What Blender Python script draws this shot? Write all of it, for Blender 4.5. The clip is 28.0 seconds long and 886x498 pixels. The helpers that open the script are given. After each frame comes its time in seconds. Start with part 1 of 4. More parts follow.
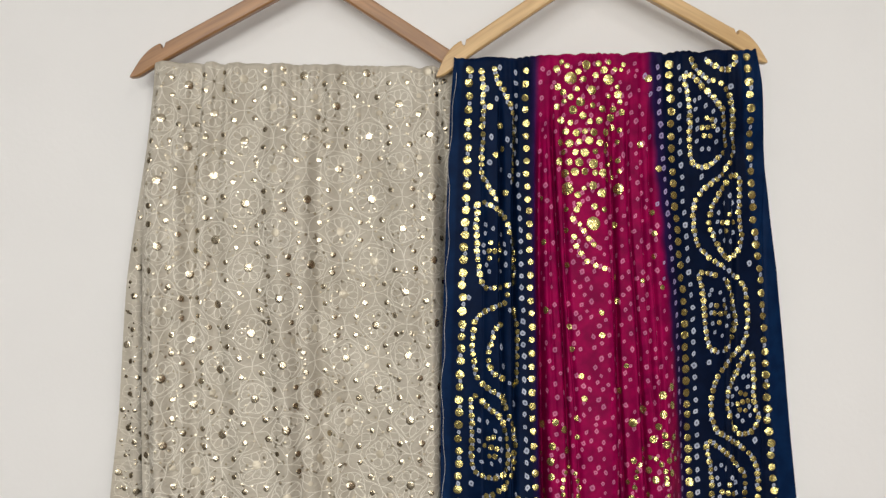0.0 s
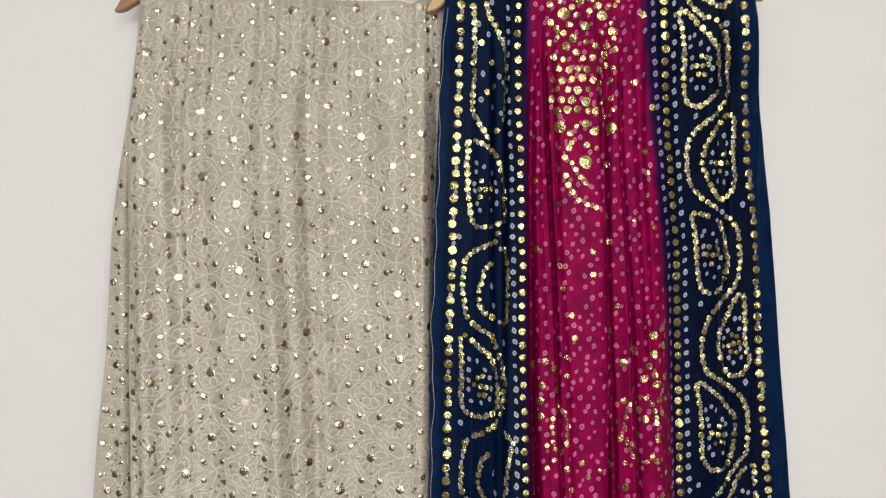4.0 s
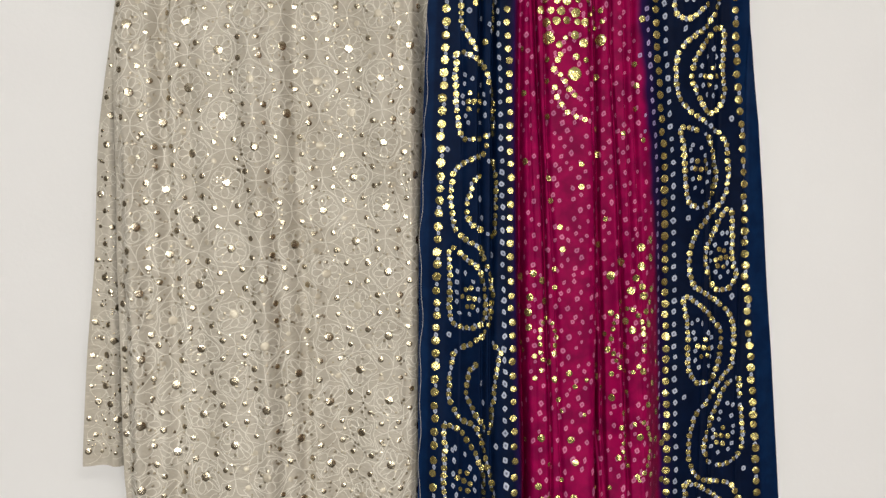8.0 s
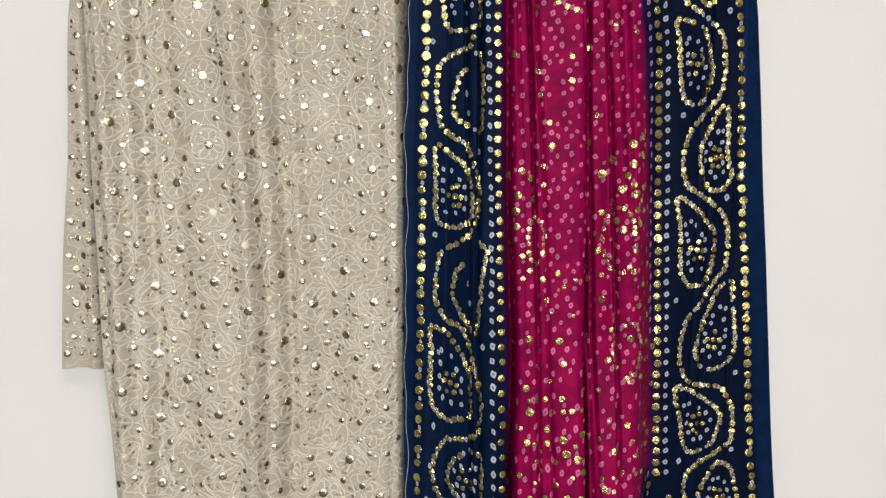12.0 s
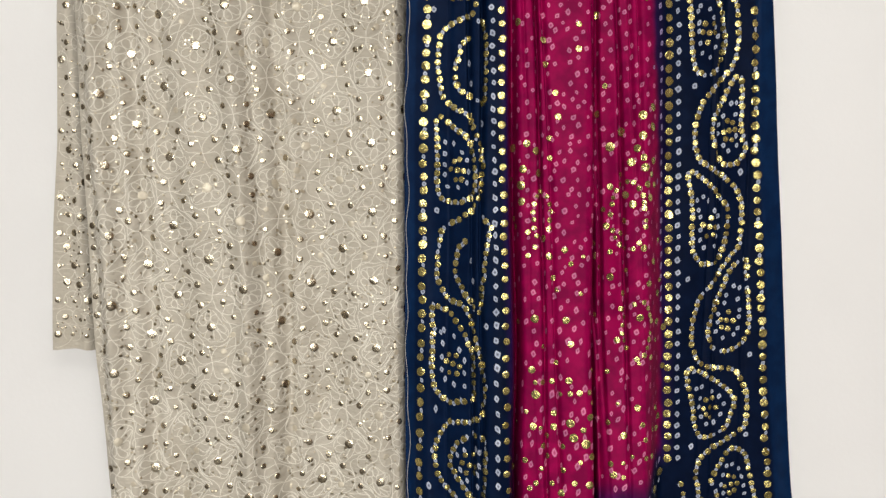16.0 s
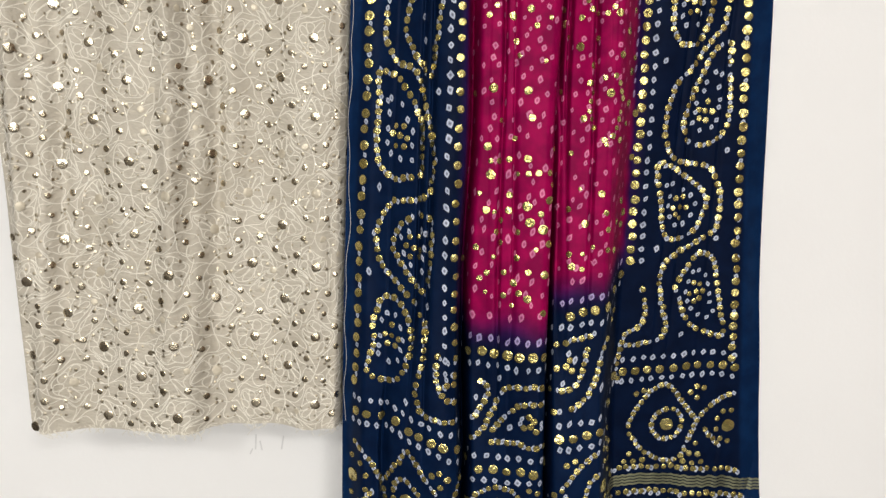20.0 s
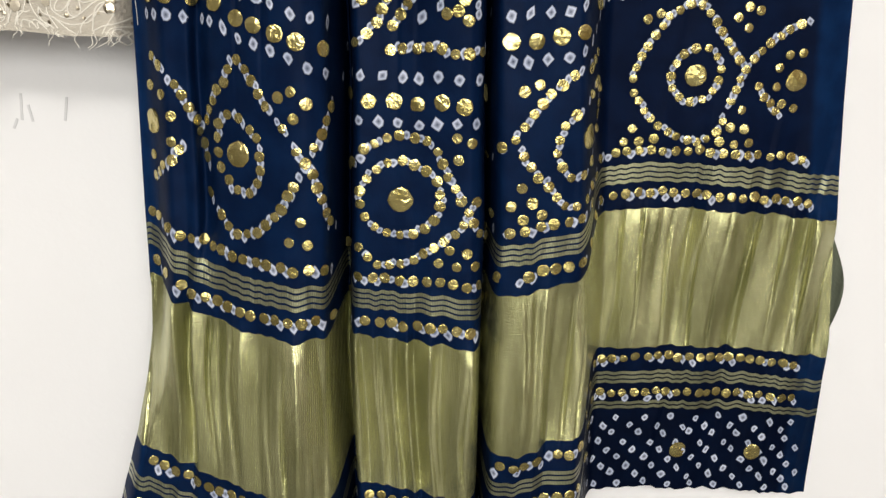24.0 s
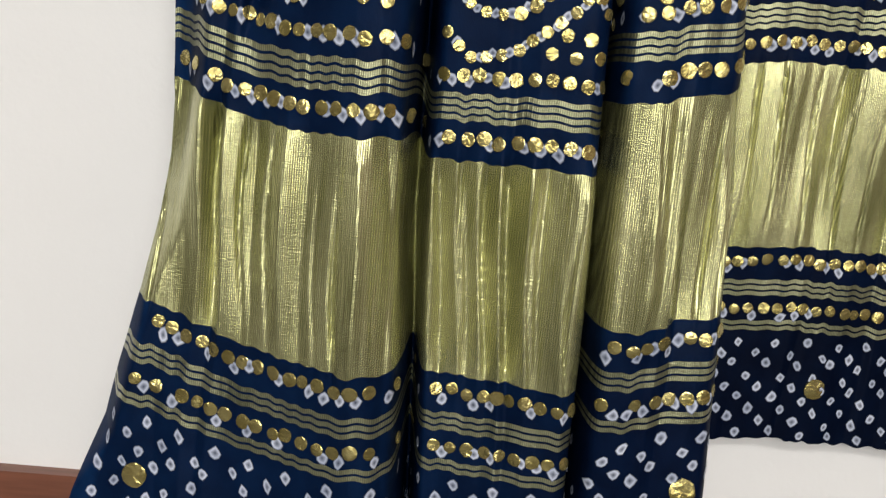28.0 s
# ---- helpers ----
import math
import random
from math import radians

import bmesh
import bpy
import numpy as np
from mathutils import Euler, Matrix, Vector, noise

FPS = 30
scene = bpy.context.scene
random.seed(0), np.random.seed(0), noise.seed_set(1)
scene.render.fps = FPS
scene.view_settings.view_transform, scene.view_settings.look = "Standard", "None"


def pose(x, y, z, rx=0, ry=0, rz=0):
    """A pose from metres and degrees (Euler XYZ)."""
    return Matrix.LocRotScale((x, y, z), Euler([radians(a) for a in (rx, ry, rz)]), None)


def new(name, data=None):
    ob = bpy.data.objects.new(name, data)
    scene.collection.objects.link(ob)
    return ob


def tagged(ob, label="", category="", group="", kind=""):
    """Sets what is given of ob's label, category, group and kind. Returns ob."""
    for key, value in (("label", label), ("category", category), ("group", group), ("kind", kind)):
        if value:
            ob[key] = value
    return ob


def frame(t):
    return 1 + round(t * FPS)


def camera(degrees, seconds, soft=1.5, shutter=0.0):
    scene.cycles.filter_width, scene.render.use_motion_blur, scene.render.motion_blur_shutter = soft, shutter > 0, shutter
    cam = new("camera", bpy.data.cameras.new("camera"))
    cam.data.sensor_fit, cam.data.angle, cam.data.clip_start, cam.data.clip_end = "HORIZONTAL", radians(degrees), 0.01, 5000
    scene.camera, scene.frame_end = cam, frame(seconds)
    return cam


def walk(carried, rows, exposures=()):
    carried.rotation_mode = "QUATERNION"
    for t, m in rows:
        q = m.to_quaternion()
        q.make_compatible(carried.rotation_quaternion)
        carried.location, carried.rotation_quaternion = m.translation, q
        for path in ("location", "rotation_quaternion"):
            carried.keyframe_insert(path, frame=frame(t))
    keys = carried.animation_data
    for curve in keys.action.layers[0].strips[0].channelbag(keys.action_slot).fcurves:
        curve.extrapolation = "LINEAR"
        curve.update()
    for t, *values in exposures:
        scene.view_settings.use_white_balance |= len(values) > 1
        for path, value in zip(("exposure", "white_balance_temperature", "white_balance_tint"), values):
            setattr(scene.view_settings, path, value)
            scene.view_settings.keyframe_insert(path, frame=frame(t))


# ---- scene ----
cam = camera(54.8, 28.0, soft=1.4, shutter=0.08)
METRES, EYE, TILT, LEAN, TURN = 1.4, 1.42, 1.5, 0.0, 0.0
ROWS = [
    (0.0, 0.0, 0.0, 0.0, -0.0, 0.0, -0.0),
    (0.5, 0.0034, 0.0039, -0.0051, 0.04, -0.08, 0.06),
    (1.0, 0.0039, 0.0043, -0.0088, 0.05, -0.11, -0.01),
    (1.5, 0.004, 0.0003, -0.0096, 0.05, 0.02, -0.13),
    (2.0, 0.0034, -0.004, -0.0117, -0.04, 0.12, -0.3),
    (2.5, 0.0049, 0.0036, -0.0199, -0.04, -0.33, -0.25),
    (3.0, 0.0032, 0.0097, -0.0259, -0.1, -1.08, -0.32),
    (3.5, 0.0061, 0.0114, -0.0291, -0.18, -1.68, -0.25),
    (5.5, 0.005, -0.0088, -0.0504, -0.51, -1.99, -0.49),
    (6.0, 0.0059, -0.0056, -0.0568, -0.55, -2.53, -0.58),
    (6.5, 0.0061, -0.0033, -0.0629, -0.54, -3.13, -0.78),
    (7.0, 0.006, 0.0009, -0.0675, -0.67, -3.62, -1.04),
    (7.5, 0.0091, 0.0048, -0.0728, -0.84, -4.14, -0.71),
    (8.0, 0.0108, 0.0055, -0.0779, -0.7, -4.51, -0.21),
    (8.5, 0.0122, 0.0071, -0.0831, -0.42, -4.63, -0.19),
    (9.0, 0.0114, 0.0155, -0.0878, -0.21, -5.24, -0.52),
    (9.5, 0.0111, 0.0246, -0.099, 0.0, -6.24, -0.64),
    (10.0, 0.0138, 0.028, -0.1057, -0.12, -7.49, -0.48),
    (10.5, 0.0154, 0.033, -0.1196, -0.35, -8.51, -0.73),
    (11.0, 0.019, 0.0326, -0.1272, -0.68, -9.28, -1.03),
    (11.5, 0.024, 0.0297, -0.1253, -0.9, -9.0, -0.54),
    (12.0, 0.0243, 0.0251, -0.1235, -0.72, -8.21, -0.13),
    (12.5, 0.0254, 0.0427, -0.13, -0.84, -8.19, -0.2),
    (14.5, 0.0248, 0.0475, -0.1395, -0.63, -8.13, -0.26),
    (15.0, 0.0285, 0.0513, -0.1451, -0.54, -8.49, 0.04),
    (15.5, 0.033, 0.0492, -0.1456, -0.32, -8.44, 0.2),
    (16.0, 0.0325, 0.0498, -0.1497, -0.02, -8.14, 0.13),
    (16.5, 0.0291, 0.0558, -0.159, 0.02, -8.75, 0.12),
    (17.0, 0.0233, 0.0758, -0.1728, -0.02, -10.19, -0.09),
    (17.5, 0.0196, 0.0886, -0.1907, -0.03, -11.27, -1.01),
    (18.0, 0.023, 0.0749, -0.2127, 0.06, -12.2, -1.82),
    (18.5, 0.0328, 0.0682, -0.2253, -0.46, -12.29, -1.71),
    (19.0, 0.0388, 0.0665, -0.2273, -1.27, -12.44, -2.56),
    (19.5, 0.0386, 0.0706, -0.248, -1.7, -12.73, -3.2),
    (20.0, 0.0549, 0.1072, -0.2762, -1.42, -14.42, -2.54),
    (20.5, 0.0632, 0.1729, -0.3115, -0.23, -16.44, -1.62),
    (21.0, 0.0639, 0.2424, -0.3629, -0.1, -18.38, -2.5),
    (21.5, 0.0827, 0.2863, -0.4207, -1.36, -19.7, -3.53),
    (22.0, 0.0905, 0.3092, -0.4708, -1.94, -19.87, -4.47),
    (22.5, 0.098, 0.3251, -0.4966, -2.25, -20.0, -4.32),
    (24.5, 0.144, 0.3624, -0.5857, -1.43, -19.65, -2.4),
    (25.0, 0.1451, 0.3672, -0.6057, -0.95, -18.06, -2.08),
    (25.5, 0.1427, 0.3682, -0.6303, -0.78, -16.95, -2.08),
    (26.0, 0.139, 0.3706, -0.6464, -0.73, -16.31, -2.2),
    (26.5, 0.1286, 0.384, -0.6788, -0.42, -14.94, -2.37),
    (27.0, 0.1195, 0.4023, -0.7075, 0.02, -13.52, -3.87),
    (27.5, 0.1167, 0.4154, -0.7246, -0.01, -13.08, -4.74),
    (28.0, 0.1113, 0.4207, -0.7196, -0.31, -13.33, -5.37),
]
walk(cam, [(t, pose(0, 0, EYE, TILT, LEAN, TURN) @ pose(METRES * x, METRES * y, METRES * z, 90 + pitch, roll, yaw)) for t, x, y, z, yaw, pitch, roll in ROWS],
     [(0, -0.24), (3.5, -0.24), (8, -0.18), (12, -0.1), (17, -0.05), (20, 0.06), (22, 0.32), (25, 0.14), (28, 0.0)])


# ---- world and lights ----
world = bpy.data.worlds.new("world")
scene.world = world
world.use_nodes = True
world.node_tree.nodes["Background"].inputs["Color"].default_value = (0.9, 0.92, 1.0, 1)
world.node_tree.nodes["Background"].inputs["Strength"].default_value = 0.2


def area_light(name, x, y, z, sx, sy, watts, colour):
    data = bpy.data.lights.new(name, "AREA")
    data.shape, data.size, data.size_y, data.energy, data.color = "RECTANGLE", sx, sy, watts, colour
    ob = new(name, data)
    ob.matrix_world = pose(x, y, z)
    return ob


WALL_Y, CEIL, X_WEST, X_EAST, Y_SOUTH = 1.235, 2.75, -2.3, 2.7, -3.4
# two unseen area lights added overhead as fill, without fixtures
area_light("overhead_fill_a", -0.9, -2.3, CEIL - 0.03, 0.6, 0.6, 50, (1.0, 0.97, 0.93))
area_light("overhead_fill_b", 1.2, -2.3, CEIL - 0.03, 0.6, 0.6, 54, (1.0, 0.97, 0.93))
# fill light as an assumed, unseen window and tall glazed door behind the camera: x0, x1, z0, z1
WIN = (-1.25, 0.1, 1.25, 2.35)
DOOR = (0.35, 1.75, 0.03, 2.35)
for name, (x0, x1, z0, z1), watts in (("assumed_window_fill", WIN, 84), ("assumed_door_fill", DOOR, 44)):
    day = area_light(name, 0, 0, 0, x1 - x0, z1 - z0, watts, (1.0, 0.99, 0.96))
    day.matrix_world = pose((x0 + x1) / 2, Y_SOUTH - 0.05, (z0 + z1) / 2, 90, 0, 0)


# ---- materials ----
def nodes_of(name):
    mat = bpy.data.materials.new(name)
    mat.use_nodes = True
    tree = mat.node_tree
    return mat, tree.nodes, tree.links, tree.nodes["Principled BSDF"]


def noise_node(nodes, links, scale, detail=4, stretch=(1, 1, 1)):
    tc = nodes.new("ShaderNodeNewGeometry")
    mp = nodes.new("ShaderNodeMapping")
    mp.inputs["Scale"].default_value = stretch
    nz = nodes.new("ShaderNodeTexNoise")
    nz.inputs["Scale"].default_value = scale
    nz.inputs["Detail"].default_value = detail
    links.new(tc.outputs["Position"], mp.inputs["Vector"])
    links.new(mp.outputs["Vector"], nz.inputs["Vector"])
    return nz


def ramp_node(nodes, links, source, stops):
    rp = nodes.new("ShaderNodeValToRGB")
    el = rp.color_ramp.elements
    el[0].position, el[0].color = stops[0][0], (*stops[0][1], 1)
    el[1].position, el[1].color = stops[-1][0], (*stops[-1][1], 1)
    for p, c in stops[1:-1]:
        e = el.new(p)
        e.color = (*c, 1)
    links.new(source, rp.inputs["Fac"])
    return rp


def bump_node(nodes, links, height, bsdf, strength, distance, prior=None):
    bp = nodes.new("ShaderNodeBump")
    bp.inputs["Strength"].default_value = strength
    bp.inputs["Distance"].default_value = distance
    links.new(height, bp.inputs["Height"])
    if prior:
        links.new(prior.outputs["Normal"], bp.inputs["Normal"])
    links.new(bp.outputs["Normal"], bsdf.inputs["Normal"])
    return bp


def paint(name, low, high, rough=0.6, scale=3.0, bump=0.15):
    mat, nodes, links, bsdf = nodes_of(name)
    big = noise_node(nodes, links, scale, 6)
    rp = ramp_node(nodes, links, big.outputs["Fac"], [(0.3, low), (0.7, high)])
    links.new(rp.outputs["Color"], bsdf.inputs["Base Color"])
    bsdf.inputs["Roughness"].default_value = rough
    fine = noise_node(nodes, links, 160, 5)
    bump_node(nodes, links, fine.outputs["Fac"], bsdf, bump, 0.0015)
    return mat


def timber(name, dark, light, rough=0.42, carved=False):
    mat, nodes, links, bsdf = nodes_of(name)
    grain = noise_node(nodes, links, 160, 8, stretch=(0.06, 1.0, 1.0))
    broad = noise_node(nodes, links, 22, 3, stretch=(0.25, 1, 1))
    if carved:
        at = nodes.new("ShaderNodeAttribute")
        at.attribute_name = "grain"
        for n in nodes:
            if n.type == "MAPPING":
                links.new(at.outputs["Vector"], n.inputs["Vector"])
    mix = nodes.new("ShaderNodeMath")
    mix.operation = "ADD"
    links.new(grain.outputs["Fac"], mix.inputs[0])
    links.new(broad.outputs["Fac"], mix.inputs[1])
    half = nodes.new("ShaderNodeMath")
    half.operation = "MULTIPLY"
    half.inputs[1].default_value = 0.5
    links.new(mix.outputs[0], half.inputs[0])
    mid = tuple((a + b) / 2 for a, b in zip(dark, light))
    rp = ramp_node(nodes, links, half.outputs[0], [(0.33, dark), (0.47, mid), (0.62, light)])
    links.new(rp.outputs["Color"], bsdf.inputs["Base Color"])
    bsdf.inputs["Roughness"].default_value = rough
    bsdf.inputs["Coat Weight"].default_value = 0.25
    bsdf.inputs["Coat Roughness"].default_value = 0.25
    bump_node(nodes, links, grain.outputs["Fac"], bsdf, 0.25, 0.0006)
    return mat


def foil(name, low, high, rough, metal=1.0, crush=1.0):
    mat, nodes, links, bsdf = nodes_of(name)
    tone = noise_node(nodes, links, 90, 3)
    rp = ramp_node(nodes, links, tone.outputs["Fac"], [(0.35, low), (0.65, high)])
    links.new(rp.outputs["Color"], bsdf.inputs["Base Color"])
    bsdf.inputs["Metallic"].default_value = metal
    bsdf.inputs["Roughness"].default_value = rough
    crinkle = noise_node(nodes, links, 330, 4)
    crinkle.inputs["Roughness"].default_value = 0.65
    fold = noise_node(nodes, links, 130, 1)
    b1 = bump_node(nodes, links, fold.outputs["Fac"], bsdf, 0.22 * crush, 0.0010)
    bump_node(nodes, links, crinkle.outputs["Fac"], bsdf, 0.55 * crush, 0.0006, b1)
    return mat


def dyed_cloth(name):
    mat, nodes, links, bsdf = nodes_of(name)
    at = nodes.new("ShaderNodeAttribute")
    at.attribute_name = "dye"
    patch = noise_node(nodes, links, 48, 6)
    mx = nodes.new("ShaderNodeMix")
    mx.data_type, mx.blend_type = "RGBA", "MULTIPLY"
    rp = ramp_node(nodes, links, patch.outputs["Fac"], [(0.38, (0.6, 0.64, 0.7)), (0.64, (1.45, 1.42, 1.35))])
    mx.inputs["Factor"].default_value = 0.55
    links.new(at.outputs["Color"], mx.inputs["A"])
    links.new(rp.outputs["Color"], mx.inputs["B"])
    links.new(mx.outputs["Result"], bsdf.inputs["Base Color"])
    bsdf.inputs["Roughness"].default_value = 0.55
    bsdf.inputs["Specular IOR Level"].default_value = 0.05
    weave = noise_node(nodes, links, 1400, 2, stretch=(1, 1, 0.35))
    crepe = noise_node(nodes, links, 150, 4, stretch=(1.0, 1, 0.8))
    b1 = bump_node(nodes, links, weave.outputs["Fac"], bsdf, 0.25, 0.0004)
    bump_node(nodes, links, crepe.outputs["Fac"], bsdf, 0.14, 0.001, b1)
    return mat


def zari_cloth(name, dark, light, rough=0.34):
    mat, nodes, links, bsdf = nodes_of(name)
    tone = noise_node(nodes, links, 26, 5, stretch=(2.0, 1, 0.4))
    rp = ramp_node(nodes, links, tone.outputs["Fac"], [(0.3, dark), (0.7, light)])
    rib = nodes.new("ShaderNodeTexWave")
    tc = nodes.new("ShaderNodeTexCoord")
    rib.bands_direction = "X"
    rib.inputs["Scale"].default_value = 262
    rib.inputs["Distortion"].default_value = 0.3
    links.new(tc.outputs["Object"], rib.inputs["Vector"])
    mx = nodes.new("ShaderNodeMix")
    mx.data_type, mx.blend_type = "RGBA", "MULTIPLY"
    mx.inputs["Factor"].default_value = 0.5
    links.new(rp.outputs["Color"], mx.inputs["A"])
    links.new(rib.outputs["Color"], mx.inputs["B"])
    links.new(mx.outputs["Result"], bsdf.inputs["Base Color"])
    bsdf.inputs["Metallic"].default_value = 0.75
    bsdf.inputs["Roughness"].default_value = rough
    grit = noise_node(nodes, links, 1500, 2, stretch=(0.16, 0.16, 1))
    b1 = bump_node(nodes, links, rib.outputs["Fac"], bsdf, 0.4, 0.0003)
    b2 = bump_node(nodes, links, grit.outputs["Fac"], bsdf, 0.6, 0.0005, b1)
    streak = noise_node(nodes, links, 105, 3, stretch=(1, 1, 0.1))
    bump_node(nodes, links, streak.outputs["Fac"], bsdf, 0.6, 0.0036, b2)
    return mat


def plain_cloth(name, low, high, rough, crinkled=0.0):
    mat, nodes, links, bsdf = nodes_of(name)
    patch = noise_node(nodes, links, 14, 5)
    rp = ramp_node(nodes, links, patch.outputs["Fac"], [(0.3, low), (0.7, high)])
    links.new(rp.outputs["Color"], bsdf.inputs["Base Color"])
    bsdf.inputs["Roughness"].default_value = rough
    bsdf.inputs["Specular IOR Level"].default_value = 0.3
    bsdf.inputs["Sheen Weight"].default_value = 0.1
    weave = noise_node(nodes, links, 1100, 2)
    b1 = bump_node(nodes, links, weave.outputs["Fac"], bsdf, 0.3, 0.0004)
    if crinkled:
        pull = noise_node(nodes, links, 150, 3, stretch=(0.7, 1, 1.5))
        bump_node(nodes, links, pull.outputs["Fac"], bsdf, 0.8 * crinkled, 0.0024, b1)
    return mat


M_WALL = paint("white_wall_paint", (0.78, 0.765, 0.75), (0.83, 0.82, 0.805), 0.7, 1.6, 0.12)
M_ROOM = paint("dim_reflection_paint", (0.1, 0.088, 0.078), (0.14, 0.125, 0.11), 0.75, 1.2, 0.1)
M_EAST = paint("brown_reflection_paint", (0.15, 0.095, 0.065), (0.2, 0.13, 0.09), 0.6, 3, 0.1)
M_DIM = paint("dark_reflection_paint", (0.03, 0.025, 0.022), (0.05, 0.042, 0.037), 0.75, 1.2, 0.1)
M_CEIL = paint("ceiling_paint", (0.8, 0.8, 0.79), (0.85, 0.85, 0.84), 0.8, 1.2, 0.1)
M_FLOOR = paint("floor_tile", (0.055, 0.048, 0.042), (0.085, 0.075, 0.066), 0.6, 5, 0.05)
M_SKIRT = timber("brown_skirting", (0.1, 0.035, 0.02), (0.22, 0.08, 0.045), 0.4)
M_BROWN = timber("brown_wood", (0.17, 0.075, 0.026), (0.4, 0.2, 0.075), carved=True)
M_PINE = timber("pale_wood", (0.42, 0.24, 0.085), (0.68, 0.45, 0.2), carved=True)
M_STEEL = foil("steel", (0.55, 0.55, 0.55), (0.65, 0.65, 0.65), 0.25)
M_GOLD = foil("gold_foil", (0.43, 0.355, 0.12), (0.62, 0.53, 0.225), 0.17, 0.86, 1.25)
M_SILVER = foil("pale_gold_foil", (0.46, 0.395, 0.28), (0.68, 0.6, 0.46), 0.24, crush=1.0)
M_SPECK = foil("pale_foil_speckle", (0.36, 0.31, 0.22), (0.6, 0.53, 0.41), 0.3, crush=0.8)
M_MATT = foil("matt_beige_foil", (0.5, 0.44, 0.34), (0.62, 0.56, 0.44), 0.45, 0.3)
M_DYE = dyed_cloth("dyed_crepe")
M_ZARI = zari_cloth("gold_tissue", (0.37, 0.37, 0.16), (0.8, 0.79, 0.42), 0.25)
M_STRIPE = zari_cloth("dull_gold_stripe", (0.26, 0.265, 0.15), (0.5, 0.5, 0.3), 0.3)
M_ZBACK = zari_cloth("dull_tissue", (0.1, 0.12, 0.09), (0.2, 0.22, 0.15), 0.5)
M_CREAM = plain_cloth("cream_georgette", (0.43, 0.386, 0.312), (0.51, 0.464, 0.386), 0.75, 1.05)
M_THREAD = plain_cloth("cream_thread", (0.64, 0.6, 0.515), (0.75, 0.71, 0.62), 0.6)
M_GREY = plain_cloth("grey_mark", (0.62, 0.61, 0.6), (0.7, 0.69, 0.68), 0.9)


# ---- mesh helpers ----
def part(name, mesh, material, parent, label=""):
    ob = new(name, mesh)
    for m in material if isinstance(material, (list, tuple)) else [material]:
        if not mesh.materials or m.name not in [k.name for k in mesh.materials]:
            mesh.materials.append(m)
    ob.parent = parent
    return tagged(ob, label)


def smooth(mesh):
    mesh.polygons.foreach_set("use_smooth", [True] * len(mesh.polygons))
    mesh.update()
    return mesh


def mesh_of(name, verts, faces, colours=None, index=None, crisp=False):
    me = bpy.data.meshes.new(name)
    me.from_pydata(np.asarray(verts).tolist(), [], np.asarray(faces).tolist() if isinstance(faces, np.ndarray) else faces)
    if colours is not None:
        at = me.color_attributes.new("dye", "FLOAT_COLOR", "POINT")
        rgba = np.ones((len(verts), 4))
        rgba[:, :3] = colours
        at.data.foreach_set("color", rgba.ravel())
    if index is not None:
        me.polygons.foreach_set("material_index", np.asarray(index, dtype=np.int32))
    if crisp:
        me.update()
        return me
    return smooth(me)


def box_mesh(name, x0, x1, y0, y1, z0, z1, bevel=0.0):
    bm = bmesh.new()
    bmesh.ops.create_cube(bm, size=1)
    for v in bm.verts:
        v.co = Vector(((x0 + x1) / 2 + v.co.x * (x1 - x0), (y0 + y1) / 2 + v.co.y * (y1 - y0), (z0 + z1) / 2 + v.co.z * (z1 - z0)))
    if bevel:
        bmesh.ops.bevel(bm, geom=bm.edges[:], offset=bevel, segments=2, affect="EDGES")
    me = bpy.data.meshes.new(name)
    bm.to_mesh(me)
    bm.free()
    return me


def slab(name, x0, x1, y0, y1, z0, z1, material, label, category):
    ob = part(name, box_mesh(name, x0, x1, y0, y1, z0, z1), material, None)
    return tagged(ob, label, category, kind="structure")


# ---- the room ----
T = 0.15
wall_north = slab("wall_north", X_WEST, X_EAST, WALL_Y, WALL_Y + T, 0, CEIL, M_WALL, "plain off-white painted wall behind the hanging fabrics", "wall")
wall_south = tagged(new("wall_south"), "unseen rear wall with assumed window and door openings, dark below for reflections", "wall", kind="structure")
# unseen wall added dark up to here, so low foil dots mirror dark
DARK_HEIGHT = 1.2
for x0, x1, z0, z1, m in ((X_WEST, WIN[0], 0, DARK_HEIGHT, M_DIM), (X_WEST, WIN[0], DARK_HEIGHT, CEIL, M_CEIL), (WIN[0], WIN[1], 0, WIN[2], M_DIM), (WIN[0], WIN[1], WIN[3], CEIL, M_CEIL),
                          (WIN[1], DOOR[0], 0, DARK_HEIGHT, M_DIM), (WIN[1], DOOR[0], DARK_HEIGHT, CEIL, M_CEIL), (DOOR[0], DOOR[1], 0, DOOR[2], M_DIM), (DOOR[0], DOOR[1], DOOR[3], CEIL, M_CEIL),
                          (DOOR[1], X_EAST, 0, DARK_HEIGHT, M_DIM), (DOOR[1], X_EAST, DARK_HEIGHT, CEIL, M_CEIL)):
    part("panel", box_mesh("panel", x0, x1, Y_SOUTH - T, Y_SOUTH, z0, z1), m, wall_south)
# unseen side wall, darkened so left-facing tissue and foil reflect less
slab("wall_west", X_WEST - T, X_WEST, Y_SOUTH - T, WALL_Y + T, 0, CEIL, M_ROOM, "unseen plain side wall, kept dark for its reflections", "wall")
# unseen wall, coloured brown to tint reflections in right-facing gold dots
slab("wall_east", X_EAST, X_EAST + T, Y_SOUTH - T, WALL_Y + T, 0, CEIL, M_EAST, "unseen side wall, brown for its reflections in the gold dots", "wall")
slab("ceiling", X_WEST - T, X_EAST + T, Y_SOUTH - T, WALL_Y + T, CEIL, CEIL + T, M_CEIL, "plain white painted ceiling", "ceiling")
slab("floor", X_WEST - T, X_EAST + T, Y_SOUTH - T, WALL_Y + T, -T, 0, M_FLOOR, "dark brown floor", "floor")
